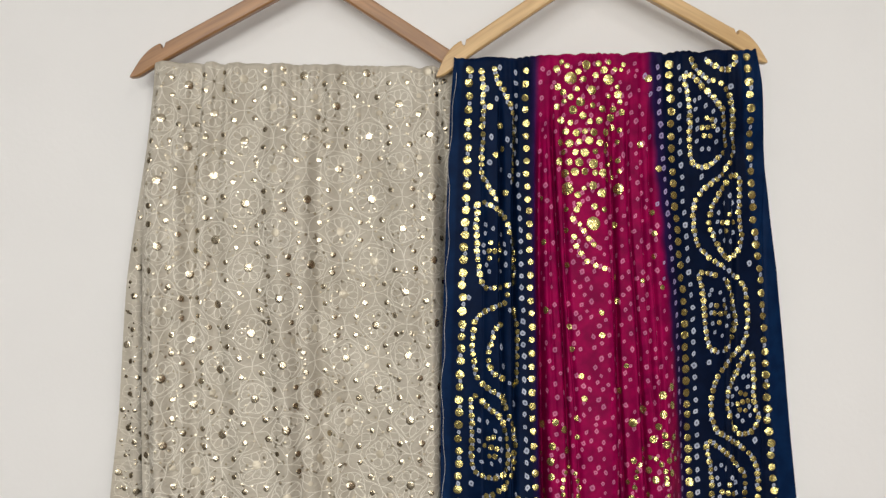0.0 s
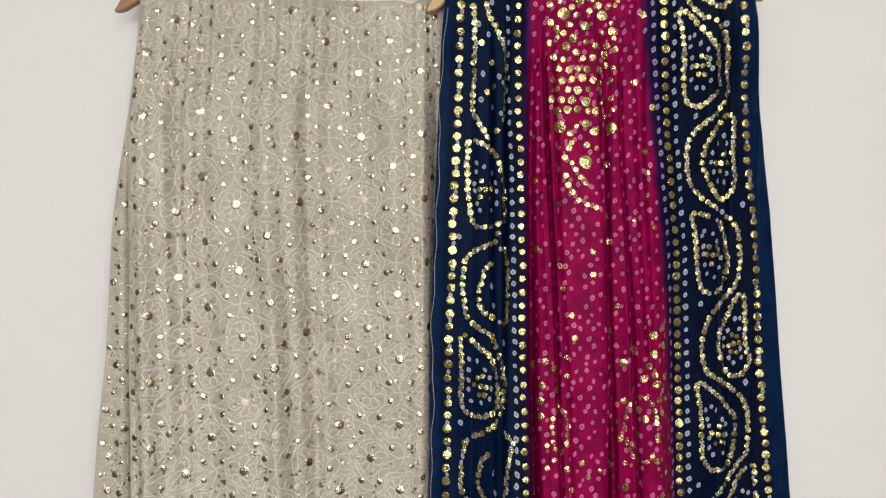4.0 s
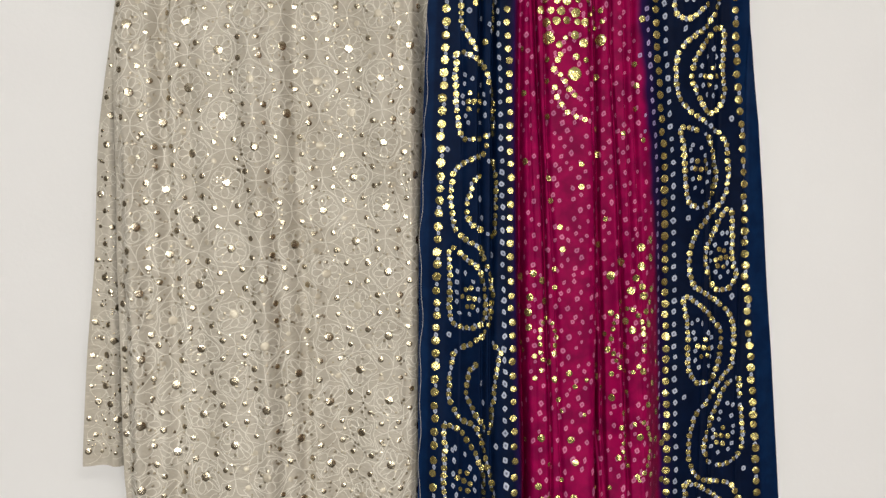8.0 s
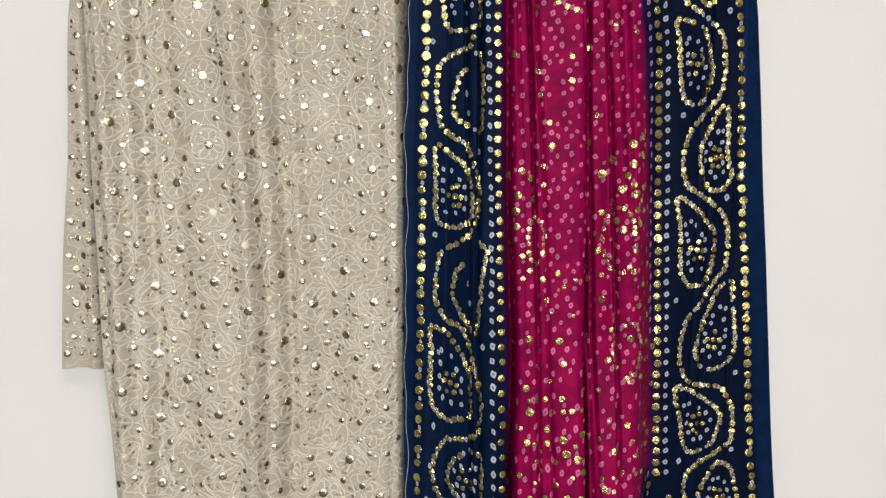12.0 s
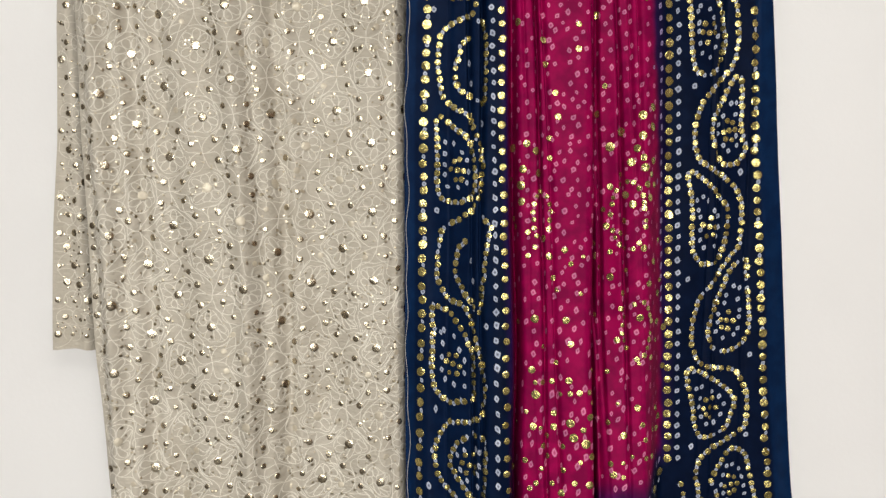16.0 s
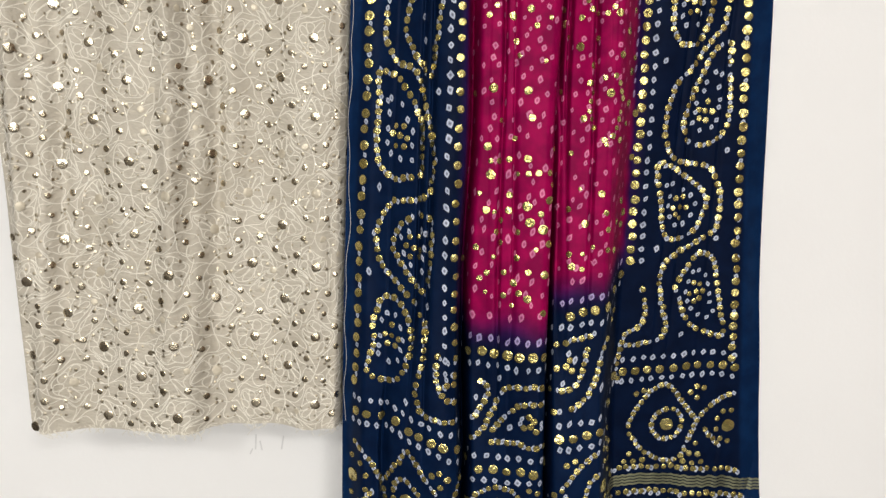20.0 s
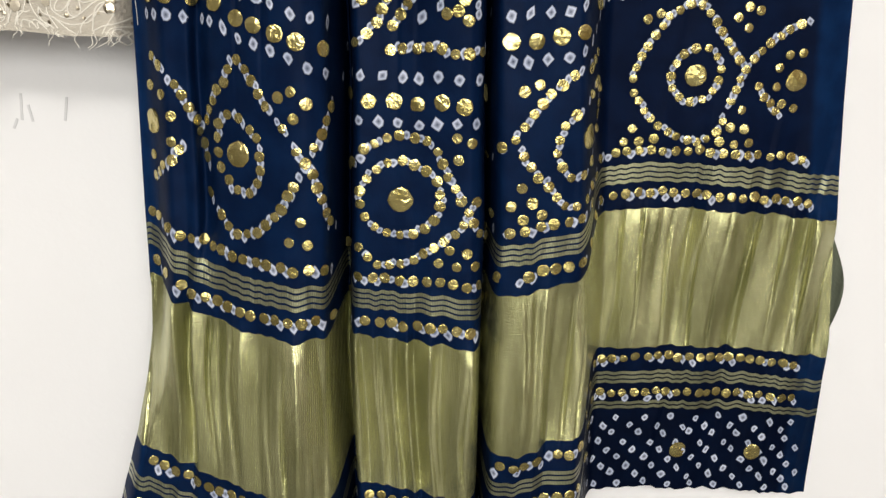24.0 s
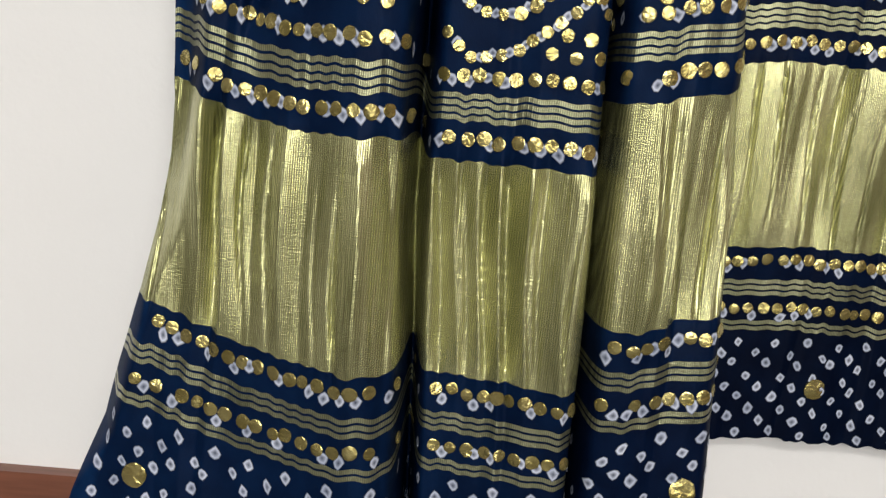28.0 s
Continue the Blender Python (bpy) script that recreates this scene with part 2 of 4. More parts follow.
slab("baseboard", X_WEST, X_EAST, WALL_Y - 0.012, WALL_Y, 0, 0.098, M_SKIRT, "reddish-brown skirting board along the foot of the wall", "baseboard")


for x0, z0, ln, lean in ((-0.126, 0.514, 0.022, 0.1), (-0.119, 0.509, 0.014, -0.5), (-0.090, 0.514, 0.02, 0.35), (-0.132, 0.500, 0.009, 1.0)):
    mark = part("scuff_mark", box_mesh("scuff_mark", -0.0010, 0.0010, -0.0004, 0.0002, -ln / 2, ln / 2), M_GREY, wall_north, "small grey scuff mark")
    mark.matrix_local = pose(x0, WALL_Y - 0.0004, z0, 0, math.degrees(lean) * 0.4, 0)


# ---- shapes of the two hanging cloths ----
def step(a, b, t):
    t = np.clip((t - a) / (b - a), 0, 1)
    return t * t * (3 - 2 * t)


def along(z, zs, vs):
    return np.interp(z, zs, vs)


def ridge(x, xs, ys):
    """Glides through the values ys at the places xs, which may vary from row to row."""
    y = ys[0] + 0 * x
    for i in range(len(xs) - 1):
        y = y + (ys[i + 1] - ys[i]) * step(xs[i], xs[i + 1], x)
    return y


def n_left(z):
    return along(z, [0.08, 0.13, 0.16, 0.195, 0.25, 0.28, 0.33, 0.41, 0.6, 0.9, 1.25, 1.4, 1.52, 1.65, 1.72],
                 [-0.118, -0.092, -0.068, -0.046, -0.033, -0.025, -0.010, 0.002, -0.002, -0.004, -0.003, 0.001, 0.005, 0.010, 0.016])


def n_right(z):
    return along(z, [0.1, 0.18, 0.32, 0.45, 0.5, 0.6, 0.75, 0.9, 1.1, 1.25, 1.42, 1.6, 1.74],
                 [0.596, 0.592, 0.584, 0.569, 0.561, 0.546, 0.529, 0.516, 0.501, 0.487, 0.474, 0.449, 0.423])


def n_v1(z):
    return along(z, [0.1, 0.26, 0.34, 0.56, 0.66, 0.79, 0.92, 1.13, 1.4, 1.7], [0.163, 0.156, 0.150, 0.148, 0.141, 0.137, 0.133, 0.126, 0.123, 0.126])


def n_v2(z):
    return along(z, [0.1, 0.27, 0.35, 0.47, 0.55, 0.67, 0.95, 1.05, 1.7], [0.267, 0.263, 0.259, 0.256, 0.25, 0.245, 0.238, 0.239, 0.236])


def n_fold(z):
    return along(z, [0.1, 0.2, 0.36, 0.5, 0.63, 0.81, 1.7], [0.372, 0.368, 0.36, 0.347, 0.337, 0.333, 0.325])


def n_dye(z):
    """The seam of pink and blue beside the wide border."""
    return along(z, [0.78, 0.98, 1.12, 1.28, 1.5, 1.72], [0.343, 0.335, 0.329, 0.318, 0.299, 0.277])


LEVELS = [0.1, 0.35, 0.55, 0.75, 1.0, 1.2, 1.5, 1.7]


def crease(x, z, x0, depth, width, sway, phase):
    """A fold that drops off sharply on one side and comes back slowly on the other."""
    u = x - x0 - sway * np.sin(5.0 * z + phase) - 0.3 * sway * np.sin(17 * z + 2 * phase)
    u = u * (1 if math.sin(phase * 2.7) > 0 else -1)
    deep = 1.25 * depth * (0.75 + 0.25 * np.sin(6.5 * z + 3 * phase))
    return deep * np.where(u < 0, np.exp(-(u / (0.42 * width)) ** 2), np.exp(-(u / (1.15 * width)) ** 2))


PINK_CREASES = [(0.138, 0.004), (0.152, 0.016), (0.163, 0.008), (0.223, 0.012), (0.231, 0.015), (0.256, 0.011), (0.272, 0.005), (0.281, 0.006)]
PINK_FROM = [1.3, 0.7, 0.75, 0.7, 0.9, 0.75, 1.2, 1.1]
BLUE_CREASES = [(0.052, 0.003), (0.079, 0.012), (0.094, 0.014), (0.395, 0.003), (0.409, 0.006), (0.452, 0.003)]


# the stiff gold tissue breaks into flat facets of uneven width
folds = np.random.default_rng(23)
FACET_X = np.cumsum(folds.choice([0.005, 0.008, 0.012, 0.017, 0.024], 110)) - 0.15
FACET_Y = folds.uniform(-0.0062, 0.0062, 110)
TWIST_Y = folds.uniform(-0.0024, 0.0024, 110)
nick = np.cumsum(folds.uniform(0.010, 0.034, 60)) - 0.15
SPIKE_X = np.stack([nick - 0.0022, nick, nick + 0.0022], 1).ravel()
SPIKE_Y = np.stack([0 * nick, folds.uniform(0.001, 0.006, 60), 0 * nick], 1).ravel()
CRIMP_X = np.cumsum(folds.uniform(0.003, 0.007, 220)) - 0.15
CRIMP_Y = folds.uniform(-0.0002, 0.0002, 220)


def n_depth(x, z, q):
    a, v1, v2, r, e = n_left(z), n_v1(z) + 0.008 * step(0.78, 0.98, z), n_v2(z), n_fold(z), n_right(z)
    lev = lambda *v: along(z, LEVELS, v)
    xs = [a, a + 0.03, v1 - 0.024, v1 - 0.006, v1 + 0.009, v2 - 0.018, v2 - 0.003, v2 + 0.009, r - 0.035, r + 0.012, e - 0.03, e]
    ys = [lev(1.15, 1.135, 1.14, 1.14, 1.16, 1.162, 1.166, 1.17), lev(1.10, 1.10, 1.11, 1.115, 1.148, 1.156, 1.163, 1.17),
          lev(1.058, 1.058, 1.068, 1.085, 1.1, 1.125, 1.155, 1.17), lev(1.068, 1.068, 1.076, 1.09, 1.105, 1.125, 1.155, 1.17),
          lev(1.10, 1.10, 1.10, 1.12, 1.13, 1.138, 1.16, 1.17), lev(1.088, 1.085, 1.085, 1.092, 1.118, 1.125, 1.163, 1.172),
          lev(1.095, 1.092, 1.095, 1.1, 1.128, 1.132, 1.166, 1.173), lev(1.088, 1.082, 1.09, 1.108, 1.15, 1.165, 1.174, 1.175),
          lev(1.085, 1.088, 1.09, 1.108, 1.13, 1.14, 1.174, 1.177), lev(1.214, 1.214, 1.212, 1.206, 1.2, 1.198, 1.188, 1.18),
          lev(1.216, 1.216, 1.212, 1.208, 1.212, 1.212, 1.203, 1.185), lev(1.222, 1.222, 1.22, 1.218, 1.22, 1.22, 1.21, 1.19)]
    y = ridge(x, xs, ys)
    y = y + lev(0.1, 0.095, 0.09, 0.07, 0.05, 0.038, 0.02, 0.004) * np.exp(-((x - v1) / 0.0048) ** 2)
    y = y + lev(0.09, 0.085, 0.085, 0.06, 0.045, 0.032, 0.016, 0.004) * np.exp(-((x - v2) / 0.0046) ** 2)
    u = x - 0.049 - 0.002 * np.sin(30 * z)
    y = y + 0.013 * np.where(u < 0, np.exp(-(u / 0.0022) ** 2), np.exp(-(u / 0.009) ** 2)) * step(0.42, 0.47, z) * (1 - step(0.60, 0.68, z))
    high = step(0.55, 0.95, q)
    for i, (x0, d) in enumerate(PINK_CREASES):
        y = y + crease(x, z, x0 + 0.033 * (1.6 - z), d, 0.0030, 0.002, 1.7 * i) * high * (0.25 + 0.75 * step(PINK_FROM[i] - 0.12, PINK_FROM[i] + 0.12, z))
    for i, (x0, d) in enumerate(BLUE_CREASES):
        y = y + crease(x, z, x0, d, 0.0035, 0.0025, 2.3 * i + 1) * high
    low = 1 - step(0.42, 0.62, q)
    ripple = np.sin(205 * x + 3.0 * np.sin(9 * z) + 2.0 * np.sin(31 * x)) + 0.5 * np.sin(120 * x + 15 * z)
    zone = step(0.30, 0.35, q) * (1 - step(0.44, 0.47, q))
    u = x + 0.004 * np.sin(8 * z + 20 * x) + 0.0015 * np.sin(33 * z + 45 * x) + 0.05 * (z - 0.4) * np.sin(9 * x)
    satin = np.interp(u, FACET_X, FACET_Y) + np.interp(u, FACET_X, TWIST_Y) * np.sin(24 * z + 35 * x) + np.interp(u + 0.0015 * np.sin(40 * z + 9 * x), SPIKE_X, SPIKE_Y) * (0.6 + 0.4 * np.sin(31 * z + 50 * x)) * zone + np.interp(u + 0.002 * np.sin(21 * z + 60 * x), CRIMP_X, CRIMP_Y) * (0.6 + 0.4 * np.sin(27 * z + 80 * x))
    y = y + ripple * 0.0004 * low + satin * (0.4 * low + 1.0 * zone)
    gather = step(1.45, 1.7, z)
    y = y + gather * 0.0007 * (np.sin(180 * x + 3 * np.sin(47 * x)) + 0.6 * np.sin(310 * x + 9 * z + 4 * np.sin(35 * x)))
    y = y + 0.0016 * np.sin(60 * x + 7 * z + 2 * np.sin(9 * z)) + 0.0012 * np.sin(23 * z + 40 * x)
    bar = step(1.58, 1.69, z)
    y = y + (1.1560 + 0.0437 * (x - 0.2175) + gather * (0.0024 * np.clip(np.sin(118 * x + 3 * np.sin(47 * x)) - 0.2, -0.5, 1) + 0.0011 * np.sin(330 * x + 4 * np.sin(61 * x) + 20 * z)) - y) * bar
    return np.minimum(y, WALL_Y - 0.0115)


def n_drop(x, q):
    """How far each pleat hangs below the flat edge of the cloth."""
    v1, v2, r, e = n_v1(q - 0.04), n_v2(q - 0.04), n_fold(q), n_right(q)
    a = n_left(q)
    up = step(0.47, 0.62, q)
    top = step(0.655, 0.76, q)
    topmost = [-0.022, -0.028, -0.036, -0.047, -0.085, -0.082, -0.037, -0.025, -0.003, 0.001, 0.003, -0.003]
    high = [-0.028, -0.029, -0.042, -0.056, -0.091, -0.088, -0.047, -0.042, -0.003, 0.003, 0.012, 0.004]
    low = [-0.046, -0.062, -0.066, -0.064, -0.076, -0.075, -0.036, -0.026, -0.003, 0.002, 0.000, -0.006]
    d = ridge(x, [a, v1 - 0.09, v1 - 0.055, v1 - 0.005, v1 + 0.006, v2 - 0.004, v2 + 0.004, r - 0.04, r + 0.012, r + 0.06, e - 0.07, e],
              [l + (h - l) * up + (t - h) * top for t, h, l in zip(topmost, high, low)])
    return d * (1 - step(0.74, 1.06, q))


N_TOP = 1.704


def navy(x, q):
    """Place on the navy and pink cloth: x across, q the height on its flat edge."""
    z = q + n_drop(x, q) + (1 - step(0.5, 0.6, q)) * (0.0007 * np.sin(230 * x + 4 * np.sin(40 * x)) + 0.0005 * np.sin(540 * x + 3 * np.sin(70 * x))) + step(1.3, N_TOP, q) * (-0.003 + 0.042 * (x - 0.028)) + step(1.63, N_TOP, q) * (0.0024 * np.abs(np.sin(41 * x + 0.8 + 1.5 * np.sin(19 * x))) + 0.0014 * np.abs(np.sin(93 * x + 2 * np.sin(31 * x))) + 0.0012 * np.abs(np.sin(205 * x + 3 * np.sin(57 * x))) - 0.0014)
    v2 = n_v2(z)
    over = 0.0055 * np.exp(-((x - v2 - 0.007) / 0.0055) ** 2) * (1 - step(0.7, 1.0, z))
    return np.stack([x - over, n_depth(x, z, q), z], -1)


CREAM_X = [-0.405, -0.392, -0.375, -0.33, -0.30, -0.255, -0.205, -0.15, -0.10, -0.045, -0.015, 0.006]
CREAM_Y = [1.128, 1.124, 1.116, 1.132, 1.137, 1.126, 1.121, 1.158, 1.163, 1.148, 1.152, 1.2]


def c_left(z):
    return along(z, [0.58, 0.76, 0.81, 0.95, 1.25, 1.55, 1.72], [-0.363, -0.373, -0.379, -0.390, -0.398, -0.398, -0.396])


def c_depth(x, z):
    shift = (c_left(z) + 0.398) * np.clip(-x / 0.4, 0, 1)
    y = ridge(x - shift, CREAM_X, CREAM_Y)
    lean = along(z, [0.58, 1.0, 1.4, 1.7], [-0.018, -0.003, 0.003, 0.008])
    top = step(1.5, 1.7, z)
    y = y * (1 - 0.92 * top) + 1.1715 * 0.92 * top + lean * (1 - top)
    wave = np.sin(150 * x + 2 * np.sin(5 * z) + 2 * np.sin(37 * x)) + 0.6 * np.sin(83 * x + 3 * z)
    y = y + wave * 0.0042 * (0.35 + 0.65 * step(0.58, 0.85, z)) * (0.5 + 0.5 * np.clip(-x / 0.2, 0, 1))
    y = y + top * 0.0015 * np.sin(420 * x + 4 * np.sin(60 * x)) + 0.001 * np.sin(31 * z + 20 * x)
    return np.minimum(y, WALL_Y - 0.02)


C_TOP, C_HEM = 1.6995, 0.583


def cream(x, z):
    return np.stack([x, c_depth(x, z), z - 0.016 * (x + 0.2) * step(1.3, 1.69, z) + step(1.63, 1.69, z) * (0.0013 * np.abs(np.sin(57 * x + 2 * np.sin(23 * x))) + 0.0009 * np.sin(140 * x + 3 * np.sin(37 * x)))], -1)


def frame_at(surface, x, q, e=0.0012):
    """Places and outward normals on a cloth."""
    p = surface(x, q)
    dx = surface(x + e, q) - surface(x - e, q)
    dq = surface(x, q + e) - surface(x, q - e)
    n = np.cross(dx, dq)
    n /= np.linalg.norm(n, axis=-1, keepdims=True) + 1e-12
    n *= np.where(n[..., 1:2] > 0, -1, 1)
    return p, n, np.linalg.norm(dx, axis=-1) / (2 * e)


def sheet(name, surface, xs_of, qs, colour=None, rows=None, roll=0.011, rise=1.0):
    """A cloth as one sheet, which bends over the hanger's bar at the top."""
    u = np.linspace(0, 1, xs_of[2])
    q2 = np.repeat(np.asarray(qs)[:, None], len(u), 1)
    left, right = xs_of[0](q2), xs_of[1](q2)
    x2 = left + (right - left) * u[None, :]
    p = surface(x2, q2)
    col = colour(x2, q2) if colour else None
    over = []
    for a in np.linspace(0.25, math.pi, 9):
        r = p[0].copy()
        r[:, 1] += roll * (1 - math.cos(a))
        r[:, 2] += rise * roll * math.sin(a)
        over.append(r)
    down = over[-1].copy()
    down[:, 2] -= 0.06
    p = np.concatenate([np.stack([down] + over[::-1]), p])
    extra = len(over) + 1
    if col is not None:
        col = np.concatenate([np.repeat(col[:1], extra, 0), col]).reshape(-1, 3)
    ny, nx = p.shape[:2]
    idx = np.arange(ny * nx).reshape(ny, nx)
    faces = np.stack([idx[:-1, :-1], idx[1:, :-1], idx[1:, 1:], idx[:-1, 1:]], -1).reshape(-1, 4)
    mat = None
    if rows:
        per = np.array([0] * extra + [rows((a + b) / 2) for a, b in zip(qs[:-1], qs[1:])])
        mat = np.repeat(per[:, None], nx - 1, 1).ravel()
    return mesh_of(name, p.reshape(-1, 3), faces, col, mat)


# ---- dots, marks and threads that lie on a cloth ----
rng = np.random.default_rng(7)


def disc_template(k, dome=0.0, crush=0.012):
    """A small foil disc of radius one with a crinkled rim, more or less domed."""
    g = np.random.default_rng(40 + k)
    n = 14
    rim = 1 + g.uniform(-0.06, 0.04, n)
    ang = np.arange(n) * 2 * math.pi / n
    lines = [(g.uniform(0, math.pi), g.uniform(-0.4, 0.4), g.uniform(-1, 1)) for c in range(3)]

    def lifted(x, y, base):
        return (x, y, base + g.uniform(-0.3, 0.3) * crush + crush * sum(w * (abs(x * math.cos(a) + y * math.sin(a) - c) - 0.5) for a, c, w in lines))

    v = [lifted(0.0, 0.0, 0.05 + dome)]
    for reach, lift in ((0.5, 0.05 + 0.8 * dome), (0.84, 0.045 + 0.34 * dome), (1.0, 0.018)):
        for i in range(n):
            v.append(lifted(reach * rim[i] * math.cos(ang[i]), reach * rim[i] * math.sin(ang[i]), lift))
    for i in range(n):
        v.append((rim[i] * math.cos(ang[i]), rim[i] * math.sin(ang[i]), -0.06))
    f = []
    for i in range(n):
        j = (i + 1) % n
        f.append((0, 1 + i, 1 + j))
        for o in (1, 1 + n, 1 + 2 * n):
            f.append((o + i, o + n + i, o + n + j))
            f.append((o + i, o + n + j, o + j))
    return np.array(v), np.array(f)


FLAT = [disc_template(k, 0.02, 0.10) for k in range(14)]
DOMED = [disc_template(k, 0.11, 0.05) for k in range(14)]


def lay_discs(surface, spots, parent, material, singles, tilt=0.03, shapes=FLAT, name="sequin", bend=0.4, face=0.0):
    """spots: rows of x, q, radius. The largest become parts of their own, the rest one joined part.
    Each stiff disc lies on the cloth's mean slope and bends only a part of the way with it."""
    s = np.array(spots)
    k = np.arange(8) * math.pi / 4
    ring = surface(s[:, :1] + 0.8 * s[:, 2:] * np.cos(k), s[:, 1:2] + 0.8 * s[:, 2:] * np.sin(k))
    p = ring.mean(1)
    across = (ring * np.cos(k)[None, :, None]).sum(1)
    upward = (ring * np.sin(k)[None, :, None]).sum(1)
    n = np.cross(across, upward)
    n /= np.linalg.norm(n, axis=1, keepdims=True)
    n *= np.where(n[:, 1:2] > 0, -1, 1)
    stretch = np.linalg.norm(across, axis=1) / (3.2 * s[:, 2])
    n = n * (1 - face) + np.array([0, -face, 0])
    n[:, :] += rng.normal(0, tilt, n.shape)
    n /= np.linalg.norm(n, axis=1, keepdims=True)
    ux = np.cross(n, [0, 0, 1.0])
    ux /= np.linalg.norm(ux, axis=1, keepdims=True)
    ux *= np.where(ux[:, :1] < 0, -1, 1)
    uz = np.cross(ux, n)
    uz *= np.where(uz[:, 2:] < 0, -1, 1)
    kind = rng.integers(0, len(shapes), len(s))
    spin = rng.uniform(0, 6.28, len(s))
    order = np.argsort(-s[:, 2], kind="stable")
    vs, fs, base = [], [], 0
    for rank, i in enumerate(order):
        v, f = shapes[kind[i]]
        r = s[i, 2]
        ox = r * (v[:, 0] * math.cos(spin[i]) - v[:, 1] * math.sin(spin[i]))
        oz = r * (v[:, 0] * math.sin(spin[i]) + v[:, 1] * math.cos(spin[i]))
        plane = p[i] + ux[i] * ox[:, None] + uz[i] * oz[:, None]
        d = (surface(s[i, 0] + ox / max(stretch[i], 1.0), s[i, 1] + oz) - plane) @ n[i]
        lift = min(max(((1 - bend) * d).max(), 0.0), 0.0016)
        w = plane + n[i] * (r * v[:, 2] + 0.0003 + bend * np.clip(d, -0.004, 0.004) + lift)[:, None]
        if rank < singles:
            me = mesh_of(name, w - p[i], f, crisp=True)
            ob = part(name, me, material, parent)
            ob.location = p[i]
        else:
            vs.append(w)
            fs.append(f + base)
            base += len(v)
    if vs:
        ob = part("foil_speckle", mesh_of("foil_speckle", np.concatenate(vs), np.concatenate(fs), crisp=True), material, parent)
        tagged(ob, "many small round foil dots pressed on the cloth", kind="stuff")


def lay_marks(surface, spots, parent, white, ground):
    """Resist-dyed marks: pale rings with a darker heart that fade into the cloth. spots: x, q, half size."""
    s = np.array(spots)
    p, n, stretch = frame_at(surface, s[:, 0], s[:, 1])
    k = 8
    ang = np.arange(k) * 2 * math.pi / k
    square = 1 / (np.abs(np.cos(ang)) ** 1.4 + np.abs(np.sin(ang)) ** 1.4) ** (1 / 1.4)
    radii = [0.0, 0.38, 0.72, 1.0]
    mixes = [0.1, 0.48, 0.97, 0.12]
    vs, cs, fs, base = [], [], [], 0
    for i in range(len(s)):
        low = s[i, 1] < 0.66
        turn = rng.normal(0.12, 0.16) if low else rng.normal(0.3 if s[i, 0] < 0.125 else -0.3, 0.24)
        lx, lz = s[i, 2] * rng.uniform(0.82 if low else 0.66, 1.0 if low else 0.95), s[i, 2] * rng.uniform(0.92, 1.15)
        wob = 1 + rng.uniform(-0.14, 0.14, k)
        ox, oz, mx = [0.0], [0.0], [mixes[0] * rng.uniform(0.4, 1.6)]
        for r, m in zip(radii[1:], mixes[1:]):
            px, pz = r * lx * np.cos(ang) * square * wob, r * lz * np.sin(ang) * square * wob
            ox.extend(px * math.cos(turn) - pz * math.sin(turn))
            oz.extend(px * math.sin(turn) + pz * math.cos(turn))
            mx.extend([m] * k)
        ox, oz, mx = np.array(ox), np.array(oz), np.array(mx)[:, None]
        xx, qq = s[i, 0] + ox / max(stretch[i], 1.0), s[i, 1] + oz
        vs.append(surface(xx, qq) + n[i] * 0.0005)
        cs.append(ground(xx, qq) * (1 - mx) + np.array(white(s[i, 0], s[i, 1])) * mx)
        f = []
        for j in range(k):
            j2 = (j + 1) % k
            f.append((base, base + 1 + j, base + 1 + j2))
            for o in (1, 1 + k):
                f.append((base + o + j, base + o + k + j, base + o + k + j2))
                f.append((base + o + j, base + o + k + j2, base + o + j2))
        fs.extend(f)
        base += 1 + 3 * k
    ob = part("tie_dye_pattern", mesh_of("tie_dye_pattern", np.concatenate(vs), fs, np.concatenate(cs)), M_DYE, parent)
    tagged(ob, "many pale square tie-dyed dots with darker hearts", kind="stuff")


def lay_threads(name, surface, lines, width, parent, material, label):
    """Embroidered lines as slightly raised ribbons. lines: arrays of x, q."""
    vs, fs, base = [], [], 0
    for ln in lines:
        d = np.gradient(ln, axis=0)
        d /= np.linalg.norm(d, axis=1, keepdims=True) + 1e-9
        side = np.stack([-d[:, 1], d[:, 0]], 1) * width / 2
        for k, (off, lift) in enumerate(((-1, 0.0002), (0, 0.0008), (1, 0.0002))):
            pt = ln + side * off
            p = surface(pt[:, 0], pt[:, 1])
            p[:, 1] -= lift
            vs.append(p)
        m = len(ln)
        i = np.arange(m - 1) + base
        for o in (0, m):
            fs.append(np.stack([i + o, i + o + 1, i + o + m + 1, i + o + m], -1))
        base += 3 * m
    ob = part(name, mesh_of(name, np.concatenate(vs), np.concatenate(fs)), material, parent)
    tagged(ob, label, kind="stuff")
    return ob


